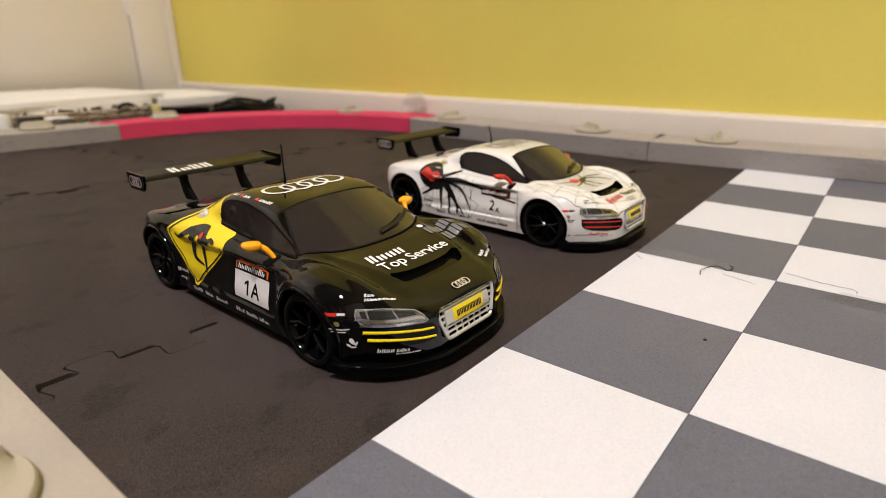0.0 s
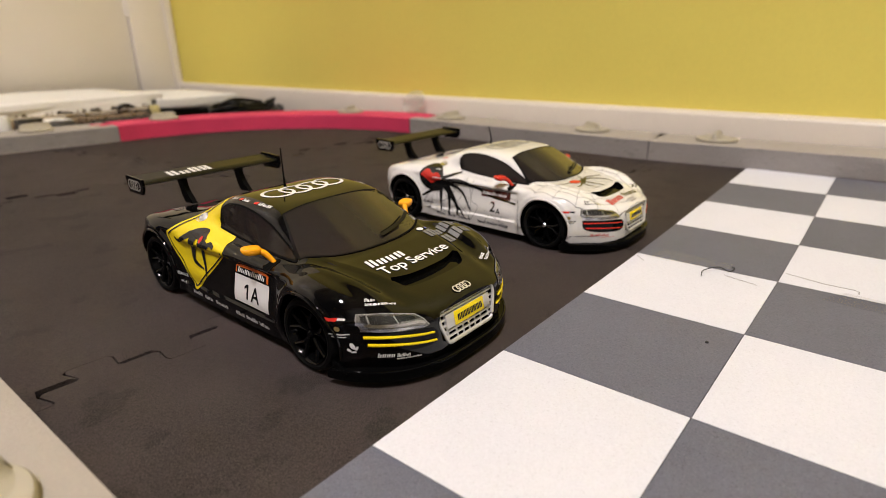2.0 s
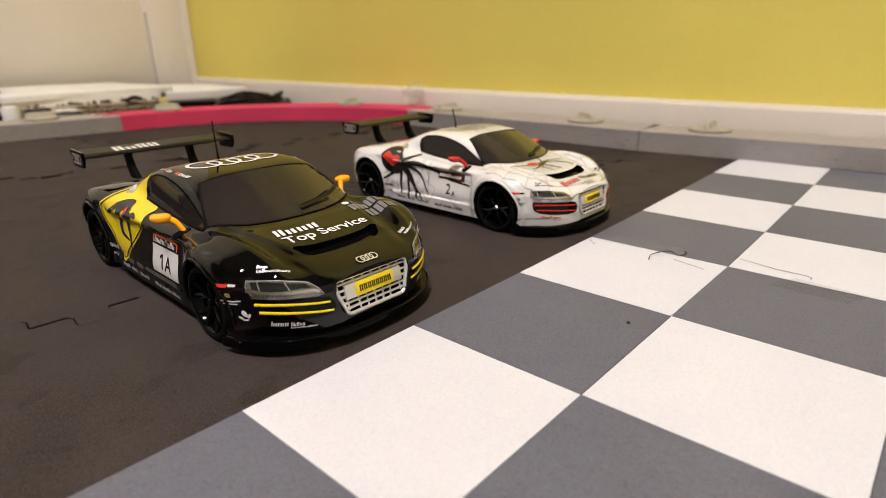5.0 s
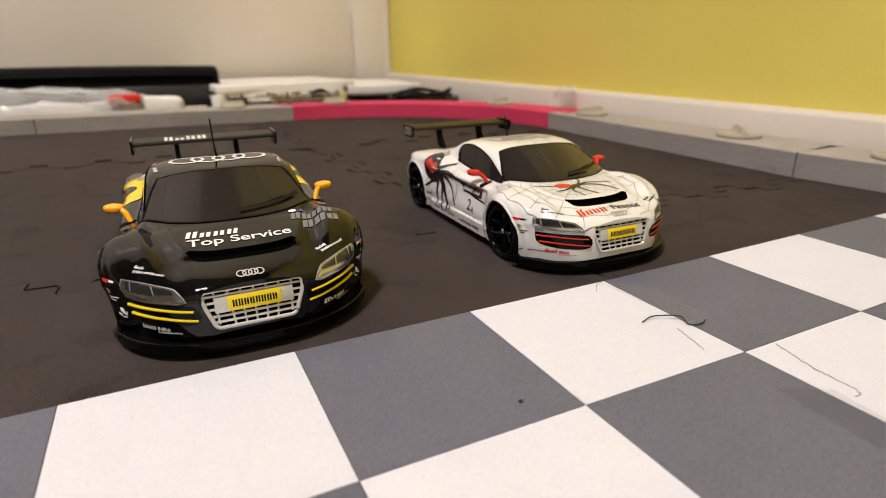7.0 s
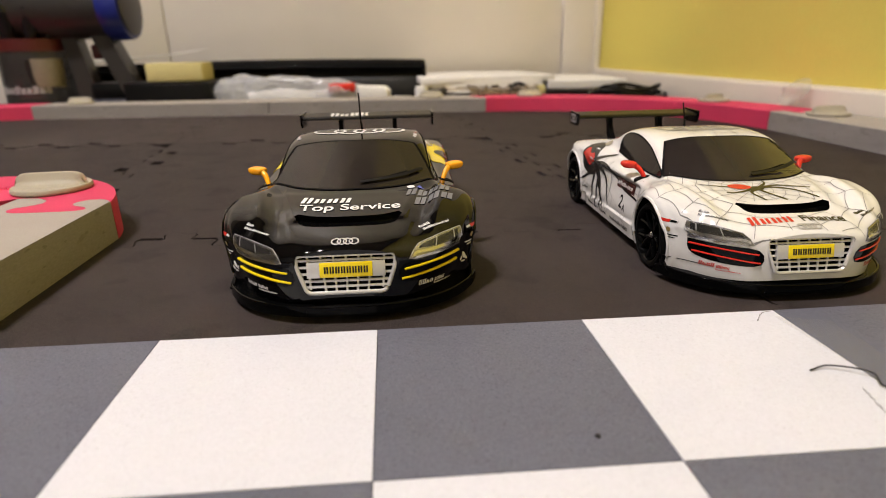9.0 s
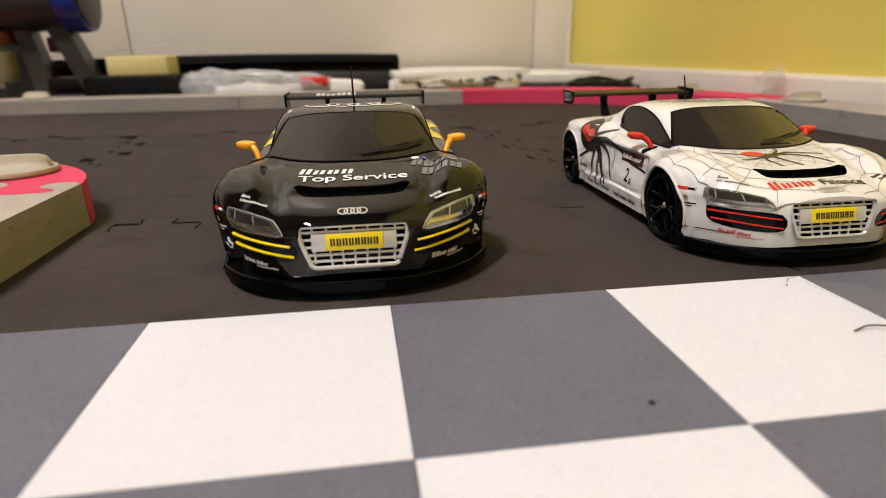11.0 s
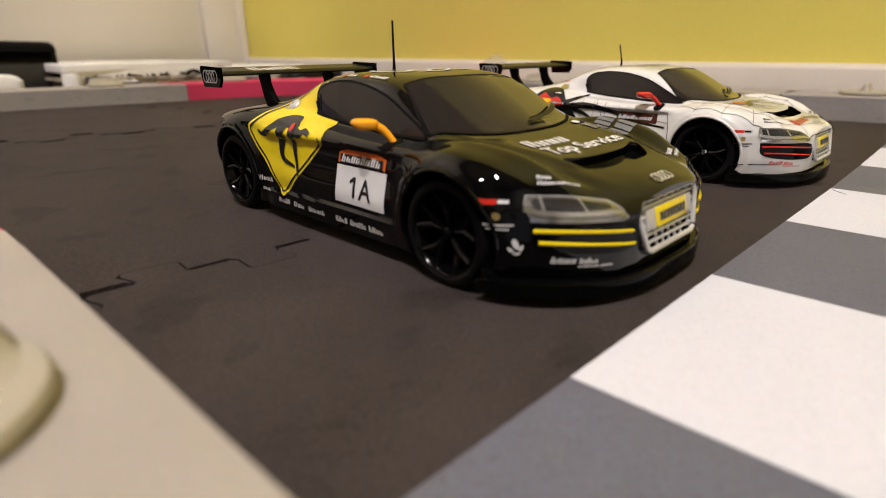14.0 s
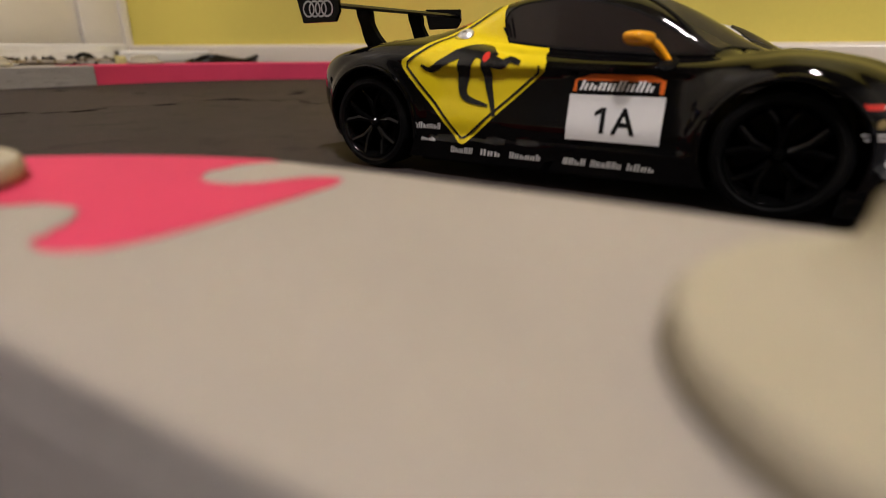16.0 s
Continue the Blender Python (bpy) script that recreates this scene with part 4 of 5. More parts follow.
        hm = Matrix.Translation(Vector((s * 37.3, -20.6, 33.5)) * MM) @ Matrix.Rotation(radians(s * 22), 4, "Z") @ Matrix.Rotation(radians(s * -3), 4, "Y") @ Matrix.Diagonal((3.3 * MM, 2.6 * MM, 1.45 * MM, 1))
        for v in head:
            c = Vector([math.copysign(abs(q) ** 0.62, q) for q in v.co.normalized()])
            # the underside draws in towards the arm
            if c.z < 0:
                c.x = c.x * (1 + 0.22 * c.z) + s * 0.10 * c.z
            v.co = hm @ c
        mirror = part("door_mirror", bm, M["orange_plastic" if dark else "red_plastic"], car, "glossy orange door mirror" if dark else "glossy red door mirror")
        decal("mirror_foot", [oval(-s * 26.4, 28.6, 1.9, 1.3, 18)], SIDES[s], M["black_matt"], mirror, 0.16, 1.0)

    # rear wing
    wing = part("rear_wing", prism(bmesh.new(), [(p[0] * MM, p[1] * MM) for p in ((63.8, 43.6), (65, 44.4), (69, 44.7), (77, 45.6), (77.4, 45.0), (70, 43.6), (65, 43.0))], -0.0335, 0.0335,
                Matrix(((0, 0, 1, 0), (1, 0, 0, 0), (0, 1, 0, 0), (0, 0, 0, 1))), 0.0), M["wing_black"], car, "black rear wing on two struts")
    wing.location = (0, -0.0010, -0.0008)
    for s in (-1, 1):
        plate_out = [(63, 46.0), (78, 46.4), (78.4, 45.4), (76.5, 39.2), (64.5, 39.4), (62.8, 42)]
        part("endplate", prism(bmesh.new(), [(p[0] * MM, p[1] * MM) for p in plate_out], s * 0.0336 - 0.0005, s * 0.0336 + 0.0005, Matrix(((0, 0, 1, 0), (1, 0, 0, 0), (0, 1, 0, 0), (0, 0, 0, 1)))), M["gloss_black"], wing)
        strut = smooth_line([(60.5, 32.2), (64.5, 36.0), (67.0, 40.0), (67.5, 43.6), (72.5, 43.9), (71.0, 39), (69.5, 34.5), (67.5, 31.8)], 2)
        part("strut", prism(bmesh.new(), [(p[0] * MM, p[1] * MM) for p in strut], s * 0.0140 - 0.0011, s * 0.0140 + 0.0011, Matrix(((0, 0, 1, 0), (1, 0, 0, 0), (0, 1, 0, 0), (0, 0, 0, 1)))), M["black_matt"], wing)
        bm = bmesh.new()
        for line, w in ring_row(0, 0, 2.0, 2.3, 0.5):
            for q in ribbon(line, w):
                bm.faces.new([bm.verts.new(((s * 0.03425), (70.5 + s * c[0]) * MM, (42.9 + c[1]) * MM)) for c in q])
        ob = part("ring_print", bm, M["silver_print"], None, "silver linked rings")
        ob.parent = wing
    if dark:
        bm = bmesh.new()
        for q in bars(-19.4, 65.6, 1.0, 74.5, 4, random.Random(2)):
            bm.faces.new([bm.verts.new((c[0] * MM, c[1] * MM, (44.75 + (c[1] - 69) * 0.112) * MM)) for c in q])
        ob = part("wing_print", bm, M["white_print"], None, "white bars of a sponsor word")
        ob.parent = wing

    # antenna and wiper
    bm = bmesh.new()
    tube(bm, [(0.0006, 0.0118, 0.0440), (0.0005, 0.0116, 0.0455), (0.0003, 0.0114, 0.0470)], 0.0006, 8, 0.7)
    tube(bm, [(0.0003, 0.0114, 0.0465), (0.0, 0.0112, 0.0590)] if dark else [(0.0003, 0.0114, 0.0465), (-0.0006, 0.0128, 0.0545)], 0.00038, 8, 0.8)
    part("antenna", bm, M["black_plastic"], car, "thin black whip antenna")
    wiper = part("wiper", stroke_mesh([(smooth_line([(2.5, 2.6), (10, 4.4), (18, 7.2), (24.2, 11.2)], 5), 1.5)], screen, 1.0), M["black_plastic"], car, "black windscreen wiper")
    strokes("wiper_blade", [(smooth_line([(3.5, 4.0), (11, 5.8), (19, 9.2)], 5), 0.7)], screen, M["black_matt"], wiper, 0.7)

    # printing common to both cars
    for q in ring_row(0, -79.3, 1.30, 1.70, 0.42, 0.95):
        strokes("nose_ring", [q], TOP, M["silver"] if dark else M["silver_print"], car, 0.35, "small ring badge on the nose")
    for q in ring_row(0.5, -1.0, 6.0, 7.9, 1.35, 0.92):
        strokes("roof_ring", [q], TOP, M["white_print"] if dark else M["web_print"], car, 0.16, "large ring printed on the roof")
    for s in (-1, 1):
        k = -s
        fr = SIDES[s]
        corner = facing((s * 0.52, -0.60, 0.60), (s * 27, -70, 24.5))
        decal("corner_print", bars(-4.8, -0.3, 4.6, 0.55, 12, rng, 0.2) + bars(-4.8, 1.0, -1.6, 2.0, 4, rng, 0.2), corner, print_on, car, 0.15, 1.5, "small white sponsor bars" if dark else "small dark sponsor bars")
        low = facing((s * 0.66, -0.75, 0.05), (s * 25, -75, 14.3))
        decal("bumper_print", bars(-6.7, -5.2, -1.4, -3.7, 4, rng, 0.3) + bars(-0.9, -5.3, 3.2, -4.1, 5, rng, 0.2) + bars(-1.0, -6.1, 6.6, -5.6, 12, rng), low, print_on if dark else M["red_print"], car, 0.15, 1.5)
        decal("flank_badge", [rect(k * 60.8, 17.1, k * 66.0, 17.5), rect(k * 61.4, 16.3, k * 65.4, 16.6)], fr, print_on, car, 0.15, 1.5)
        decal("flank_seal", [oval(k * 63.4, 19.2, 0.75, 0.85, 14)], fr, M["gold_print"], car, 0.15, 1.5, "small gold seal")
        decal("flank_flag", [rect(k * 59.9, 21.5, k * 63.2, 22.5)], fr, M["red_print"], car, 0.15, 1.5, "small red sponsor patch")
        decal("flank_flag", [rect(k * 63.3, 21.7, k * 65.2, 22.4)], fr, print_on, car, 0.15, 1.5)
        if dark:
            decal("flank_emblem", [oval(k * 66.4, 13.2, 0.42, 1.2, 14, 15), oval(k * 67.2, 12.4, 0.3, 0.8, 12, -20), oval(k * 65.7, 12.1, 0.3, 0.7, 12, 30), oval(k * 66.5, 11.2, 0.6, 0.3, 12)], fr, print_on, car, 0.15, 1.5)
        # sill writing
        decal("sill_print", [q for a, b, n in ((-23.5, -17, 5), (-15, -9.2, 3), (-7, 1.2, 6), (6.5, 12, 4), (13, 20, 6), (21, 27, 4)) for q in bars(min(k * a, k * b), 6.5, max(k * a, k * b), 8.1, n, rng, 0.3)],
              fr, print_on, car, 0.15, 1.5, "row of small sponsor bars along the sill")
        decal("rear_flank_print", bars(min(k * -34.0, k * -26.6), 12.0, max(k * -34.0, k * -26.6), 13.6, 7, rng, 0.2) + bars(min(k * -32.6, k * -28.0), 8.9, max(k * -32.6, k * -28.0), 9.8, 6, rng, 0.2), fr, print_on, car, 0.15, 1.5)
        # door number panel
        xs = sorted((k * 6.6, k * 27.2))
        panel = decal("number_panel", [rect(xs[0], 12.2, xs[1], 22.0)], fr, M["white_print"] if dark else M["white_paint"], car, 0.15, 1.6, "white door panel with a race number")
        words("race_number", "A" if dark else "2", ((xs[0] + xs[1]) / 2 + (2.4 if dark else -0.8), 16.4), 7.6, fr, M["black_print"], panel, 0, 0.24, (0.95, 1.0))
        if dark:
            x1 = (xs[0] + xs[1]) / 2 - 2.6
            decal("race_number", [[(x1 - 0.1, 14.1), (x1 + 0.9, 14.1), (x1 + 0.9, 19.4), (x1 - 0.1, 19.4)], [(x1 - 1.5, 17.5), (x1 - 0.12, 18.2), (x1 - 0.12, 19.4), (x1 - 1.5, 18.4)]], fr, M["black_print"], panel, 0.24, 1.6)
        else:
            words("race_letter", "A", ((xs[0] + xs[1]) / 2 + 3.0, 14.6), 4.2, fr, M["black_print"], panel, 0, 0.24)
        head = decal("sponsor_panel", [[(xs[0] + 0.6, 22.6), (xs[1] - 0.6, 22.5), (xs[1] - 0.4, 25.2), (xs[1] - 2.6, 25.4), (xs[1] - 3.2, 26.4), (xs[0] + 4.6, 26.4), (xs[0] + 3.6, 25.4), (xs[0] + 1.0, 25.2)]] if dark else [rect(xs[0] + 1.4, 21.6, xs[1] - 0.2, 26.0)],
                     fr, M["orange_print"] if dark else M["brown_print"], car, 0.18, 1.6, "orange sponsor patch with white bars" if dark else "dark brown sponsor patch with white bars")
        if dark:
            decal("patch_border", [rect(xs[0] + 1.5, 22.5, xs[1] - 1.5, 24.9)], fr, M["black_print"], head, 0.24, 1.6)
        for q in bars(xs[0] + 2.0, 22.9, xs[1] - 2.6, 25.0 if dark else 24.6, 8, rng, 0.7):
            decal("patch_bar", [q], fr, M["white_print"], head, 0.3, 1.6)
    LIVERY[style](car, rng)
    car.matrix_world = where
    return car


def black_livery(car, rng):
    for q in bars(-16.4, -55.6, 0.4, -50.8, 4, random.Random(1), 0.8):
        decal("hood_word_bar", [q], TOP, M["white_print"], car, 0.2, 1.5, "bold white bars of a sponsor word")
    words("hood_lettering", "Top Service", (0.2, -59.4), 6.3, TOP, M["white_print"], car, 0, 0.2, (1.06, 1.0), "white lettering on the black bonnet")
    decal("hood_grey_print", bars(18, -51.6, 33, -46.0, 4, rng, 1.0, ((0.04, 0.42), (0.50, 0.86))) + bars(20.5, -58.4, 33.5, -52.8, 3, rng, 1.0, ((0.04, 0.42), (0.50, 0.86))), TOP, M["grey_print"], car, 0.18, 1.5, "faint grey bars of a slogan")
    decal("hood_badge", [oval(20.0, -44.0, 1.4, 1.2)], TOP, M["white_print"], car, 0.26, 1.5)
    decal("hood_badge", [[(21.8, -45.0), (24.6, -45.0), (23.2, -42.8)]], TOP, M["blue_print"], car, 0.26, 1.5)
    for s in (-1, 1):
        k = -s
        fr = SIDES[s]
        sign = [(-38.0, 28.8), (-17.4, 42.3), (-15.4, 42.5), (-14.6, 38.0), (-13.0, 33.6), (-5.0, 33.4), (-2.8, 32.8), (0.6, 28.6), (0.4, 26.8), (-19.0, 9.2), (-20.0, 8.8), (-21.2, 9.2), (-37.8, 26.6), (-38.3, 27.8)]
        yellow = decal("yellow_sign", [turned(sign, k)], fr, M["yellow_print"], car, 0.14, 0.7, "yellow diamond warning sign graphic with a dark shape")
        inner = [(-17.0, 41.2), (-26.4, 34.9), (-36.4, 28.4), (-36.6, 27.2), (-20.6, 10.2), (-19.6, 10.3), (-1.2, 26.4), (-0.9, 27.8)]
        decal("sign_border", ribbon(turned(inner, k), 0.6), fr, M["black_print"], yellow, 0.30, 0.5)
        for n, (at, w) in enumerate((([(-32.4, 27.6), (-29.6, 26.6), (-25.6, 28.6), (-22.4, 30.2)], (0.7, 2.6)), ([(-23.0, 30.0), (-19.4, 30.9), (-15.6, 30.4), (-12.8, 28.7)], (2.2, 3.4)), ([(-13.8, 28.9), (-10.4, 28.0), (-8.4, 28.9), (-5.6, 28.3)], (2.6, 0.8)),
                                       ([(-19.4, 30.0), (-20.4, 25.4), (-19.9, 20.4), (-13.6, 18.4)], (4.4, 0.6)), ([(-14.4, 29.4), (-13.6, 23.6), (-11.6, 16.0)], (3.0, 0.9)))):
            decal("sign_band", ribbon(turned(smooth_line(at, 6), k), w), fr, M["black_print"], yellow, 0.28 + 0.03 * n, 0.5)
        decal("sign_spot", [oval(k * -14.6, 29.4, 0.9, 1.1, 14)], fr, M["red_print"], yellow, 0.46, 0.5)
        o = facing((s * 0.70, 0.1, 0.70), (s * 30, 25.0, 35.7))
        seat = Matrix.Translation(on_shell([(0, 0)], o, 0.0)[0]) @ Matrix((o[1], o[2], o[3])).transposed().to_4x4()
        cap = part("filler_cap", lathe(bmesh.new(), [(0, 0.55 * MM), (0.7 * MM, 0.5 * MM), (0.9 * MM, 0.85 * MM), (1.5 * MM, 0.75 * MM), (2.2 * MM, 0.2 * MM), (2.3 * MM, -0.8 * MM)], steps=28, m=seat, caps=False), M["silver"], car, "domed chrome fuel filler cap")
        strokes("cap_rim", [(oval(0, 0, 2.3, 2.3) + [(2.3, 0)], 0.4)], o, M["chrome"], cap, 0.3)
        roofline = facing((s * 0.8, 0, 0.6), (s * 20, 0, 42))
        decal("roof_edge_print", [q for a, n in ((-13, 4), (-4.5, 4), (5.5, 6)) for q in bars(min(k * a, k * (a + n * 1.1)), -1.0, max(k * a, k * (a + n * 1.1)), 0.3, n, rng, 0.15)], roofline, M["white_print"], car, 0.2, 1.5)
        decal("roof_flag", [rect(k * a, -1.0, k * (a + 1.9), 0.2) for a in (-15.6, -6.9, 3.2)], roofline, M["red_print"], car, 0.2, 1.5)
        decal("shoulder_print", bars(min(k * -30, k * -25), 4.2, max(k * -30, k * -25), 5.8, 3, rng, 0.3), facing((s * 0.75, 0, 0.65), (s * 26, 0, 32)), M["red_print"], car, 0.2, 1.5)
        decal("haunch_print", bars(min(k * -56, k * -47), 0.4, max(k * -56, k * -47), 3.6, 3, rng, 1.2), facing((s * 0.75, 0.1, 0.65), (s * 33, 0, 31)), M["grey_print"], car, 0.2, 1.5)


def white_livery(car, rng):
    for q in bars(-17.6, -76.6, -2.6, -72.4, 4, random.Random(1), 0.3):
        decal("hood_word_bar", [q], TOP, M["red_print"], car, 0.2, 1.5, "bold red bars of a sponsor word")
    words("hood_lettering", "Finance", (7.4, -74.8), 5.0, TOP, M["black_print"], car, 0, 0.2, (1.0, 1.0), "black lettering on the white bonnet")
    # web of thin grey lines over the bonnet, roof and flanks
    hub = np.array((-3.0, -52.0))
    lines = []
    angles = [radians(a) for a in range(4, 364, 20)]
    for a in angles:
        lines.append(([tuple(hub + d * np.array((math.cos(a), math.sin(a) * 0.9))) for d in np.linspace(3, 42, 24)], 0.22))
    for r in (7, 11, 15.5, 20, 25, 30.5, 36):
        web = []
        for a, b in zip(angles, angles[1:] + [angles[0] + 2 * math.pi]):
            for t in np.linspace(0, 1, 6)[:-1]:
                sag = 1 - 0.03 * math.sin(math.pi * t)
                ang = a + (b - a) * t
                web.append(tuple(hub + r * sag * np.array((math.cos(ang), math.sin(ang) * 0.9))))
        lines.append((web + web[:1], 0.22))
    lines = [([p for p in l if -82 < p[1] < -34], w) for l, w in lines]
    cut = []
    for l, w in lines:
        run = []
        for p in l:
            if abs(p[0]) < 16.4 and -70.6 < p[1] < -63.4:
                continue
            if run and (abs(p[0] - run[-1][0]) + abs(p[1] - run[-1][1])) > 4:
                if len(run) > 1:
                    cut.append((run, w))
                run = []
            run.append(p)
        if len(run) > 1:
            cut.append((run, w))
    strokes("web_print", cut, TOP, M["web_print"], car, 0.13, "thin grey web line pattern")
    hub = np.array((14.0, 26.0))
    lines = []
    for a in np.linspace(radians(170), radians(300), 12):
        lines.append(([tuple(hub + d * np.array((math.cos(a), math.sin(a)))) for d in np.linspace(2, 44, 24)], 0.22))
    for r in (8, 12, 16, 20.5, 25, 30, 35, 40):
        lines.append(([tuple(hub + r * (1 - 0.05 * math.sin(i * 1.57) ** 2) * np.array((math.cos(a), math.sin(a)))) for i, a in enumerate(np.linspace(radians(170), radians(300), 48))], 0.22))
    lines = [([p for p in l if -21 < p[0] < 21 and -17.5 < p[1] < 24], 0.3) for l, w in lines]
    strokes("web_print", [q for q in lines if len(q[0]) > 1], TOP, M["web_print"], car, 0.13, "thin grey web line pattern")
    for s in (-1, 1):
        k = -s
        fr = SIDES[s]
        hub = np.array((-24.0, 28.0))
        lines = []
        for a in np.linspace(radians(-170), radians(60), 15):
            lines.append(([(k * p[0], p[1]) for p in (hub + d * np.array((math.cos(a), math.sin(a))) for d in np.linspace(5, 60, 40)) if 7 < p[1] < 30.5 and -36 < p[0] < 33], 0.22))
        for r in (14, 20, 26, 33, 41, 49):
            lines.append(([(k * p[0], p[1]) for p in (hub + r * np.array((math.cos(a), math.sin(a))) for a in np.linspace(radians(-110), radians(10), 50)) if 7 < p[1] < 30.5 and -36 < p[0] < 33], 0.22))
        strokes("web_print", [q for q in lines if len(q[0]) > 1], fr, M["web_print"], car, 0.13, "thin grey web line pattern")
        # dark and red printed shape with long curved streaks
        blot = decal("dark_blot", [oval(k * -27.5, 27.0, 9.6, 7.2, 30, k * -18)], fr, M["black_print"], car, 0.16, 1.5, "black oval graphic with red patches and streaks")
        decal("red_blot", [turned(smooth_line([(-36, 28.5), (-32, 32), (-27.5, 29.8), (-24, 30.5), (-20.4, 27.4), (-24.5, 26.2), (-28, 24.0), (-32, 26.5), (-36, 28.5)], 4)[:-1], k)], fr, M["red_print"], blot, 0.24, 1.5)
        streaks = [([(-19, 26), (-8, 27.4), (6, 25.4), (16, 22), (31, 20.4)], (3.2, 0.8)), ([(-19, 24), (-13, 18), (-3, 8.4)], (3.4, 0.8)), ([(-21, 22), (-20, 9)], (2.8, 1.0)), ([(-24, 22), (-36, 15)], (2.2, 0.8)),
                   ([(-18, 25), (-14.5, 17), (-14, 7.5)], (2.6, 1.4)), ([(-17, 25), (-9.5, 15), (-7.5, 8)], (2.4, 1.6)), ([(-20, 28), (-10, 31.6)], (2.2, 0.9)), ([(-16, 25.6), (-6, 22), (1.5, 12)], (2.0, 0.8))]
        decal("dark_streak", [q for p, w in streaks for q in ribbon(turned(smooth_line(p, 6), k), w)], fr, M["black_print"], blot, 0.2, 1.2)
        o = facing((s * 0.70, 0.1, 0.70), (s * 30, 25.0, 35.7))
        decal("filler_cap", [oval(0, 0, 2.1, 2.1)], o, M["chrome"], car, 0.5, 1.0, "chrome fuel filler cap")
        decal("shoulder_print", bars(min(k * -30, k * -25), 4.2, max(k * -30, k * -25), 5.8, 3, rng, 0.3), facing((s * 0.75, 0, 0.65), (s * 26, 0, 32)), M["red_print"], car, 0.2, 1.5)
        for gap_line in ([(k * 58.5, 9), (k * 75, 9.4)], [(k * 0.5, 7), (k * 1.0, 20), (k * -3, 30)], [(k * 33.5, 7), (k * 33.0, 18), (k * 31, 28.5)], [(k * 61.0, 6), (k * 60.6, 14), (k * 60.0, 22.5)]):
            strokes("panel_line", [(smooth_line(gap_line, 6), 0.28)], fr, M["black_print"], car, 0.14, "dark panel gap")
    top_blot = decal("dark_blot", [oval(-1.6, -51.6, 3.0, 1.9, 20, 4)], TOP, M["black_print"], car, 0.16, 1.2, "small dark graphic with curved streaks on the bonnet")
    decal("red_blot", [oval(-7.0, -49.8, 4.2, 2.3, 20, -8)], TOP, M["red_print"], top_blot, 0.24, 1.2)
    streaks = [([(-1, -51.6), (4, -51.0), (11, -54.0), (15.5, -61.5)], (1.5, 0.7)), ([(-1.4, -52.0), (0.0, -56.0), (3.4, -62.4)], (1.5, 0.7)), ([(-3, -52.0), (-9, -54.6), (-14.5, -55.0)], (1.4, 0.6)), ([(-2, -52.6), (-5.5, -55.6), (-4.0, -62.4)], (1.4, 0.6)),
               ([(0, -50.8), (4, -47.4), (4.6, -44.6)], (1.2, 0.5)), ([(0, -51.2), (8, -49.4), (18, -53)], (1.3, 0.5)), ([(-4, -51.0), (-12, -49.4), (-21, -47.0)], (1.1, 0.4))]
    strokes("dark_streak", [(smooth_line(p, 6), w) for p, w in streaks], TOP, M["black_print"], top_blot, 0.2)


LIVERY = {"black": black_livery, "white": white_livery}
race_car(pose(-0.0066, 0.0907, 0.0, 0, 0, -1.2), "glossy black toy race car with yellow diamond graphics on the mat", "black")
race_car(pose(0.1345, 0.0842, 0.0, 0, 0, -1.35) @ Matrix.Scale(0.953, 4), "glossy white toy race car with red and black web graphics", "white")

# ---- clutter behind the far rail ----
M["bag_black"] = material("black_case_plastic", (0.012, 0.012, 0.013), 0.35, blotch=0.2, blotch_size=20, bump=0.3, bump_size=60, stretch=(0.3, 1, 1))
M["clear_film"] = material("clear_plastic_film", (0.85, 0.86, 0.88), 0.10, spec=0.9, alpha=0.34, bump=1.0, bump_size=110)
M["white_board"] = material("white_foam_board", (0.80, 0.78, 0.73), 0.7, blotch=0.05, grain=0.06)
M["brown_card"] = material("brown_card", (0.24, 0.17, 0.10), 0.8, grain=0.2, blotch=0.15, blotch_size=30)
M["pale_card"] = material("pale_torn_card", (0.42, 0.36, 0.27), 0.85, grain=0.35, grain_size=300, blotch=0.3, blotch_size=60)
M["sponge"] = material("pale_yellow_sponge", (0.62, 0.54, 0.24), 0.9, grain=0.2, grain_size=500, bump=0.8, bump_size=500)
M["metal_grey"] = material("grey_plastic", (0.030, 0.027, 0.025), 0.32, blotch=0.1)
M["blue_plastic"] = material("blue_plastic", (0.012, 0.022, 0.21), 0.3, coat=0.3)
M["purple_grey"] = material("purple_grey_plastic", (0.07, 0.068, 0.095), 0.4, metal=0.3)
M["dark_red"] = material("dark_red_plastic", (0.070, 0.008, 0.008), 0.35)
M["smoke"] = material("smoky_clear_plastic", (0.016, 0.012, 0.012), 0.12, alpha=0.80, blotch=0.5, blotch_size=30)
M["gloss_cone"] = material("dark_cyclone_plastic", (0.010, 0.0095, 0.010), 0.15, spec=0.5)
M["filter_beige"] = material("beige_filter", (0.22, 0.19, 0.13), 0.6, grain=0.2)


def crumple(bm, amount, scale, seed):
    for v in bm.verts:
        n = noise.noise_vector(v.co * scale + Vector((seed, seed * 0.7, 0)))
        v.co += n * amount
    return bm


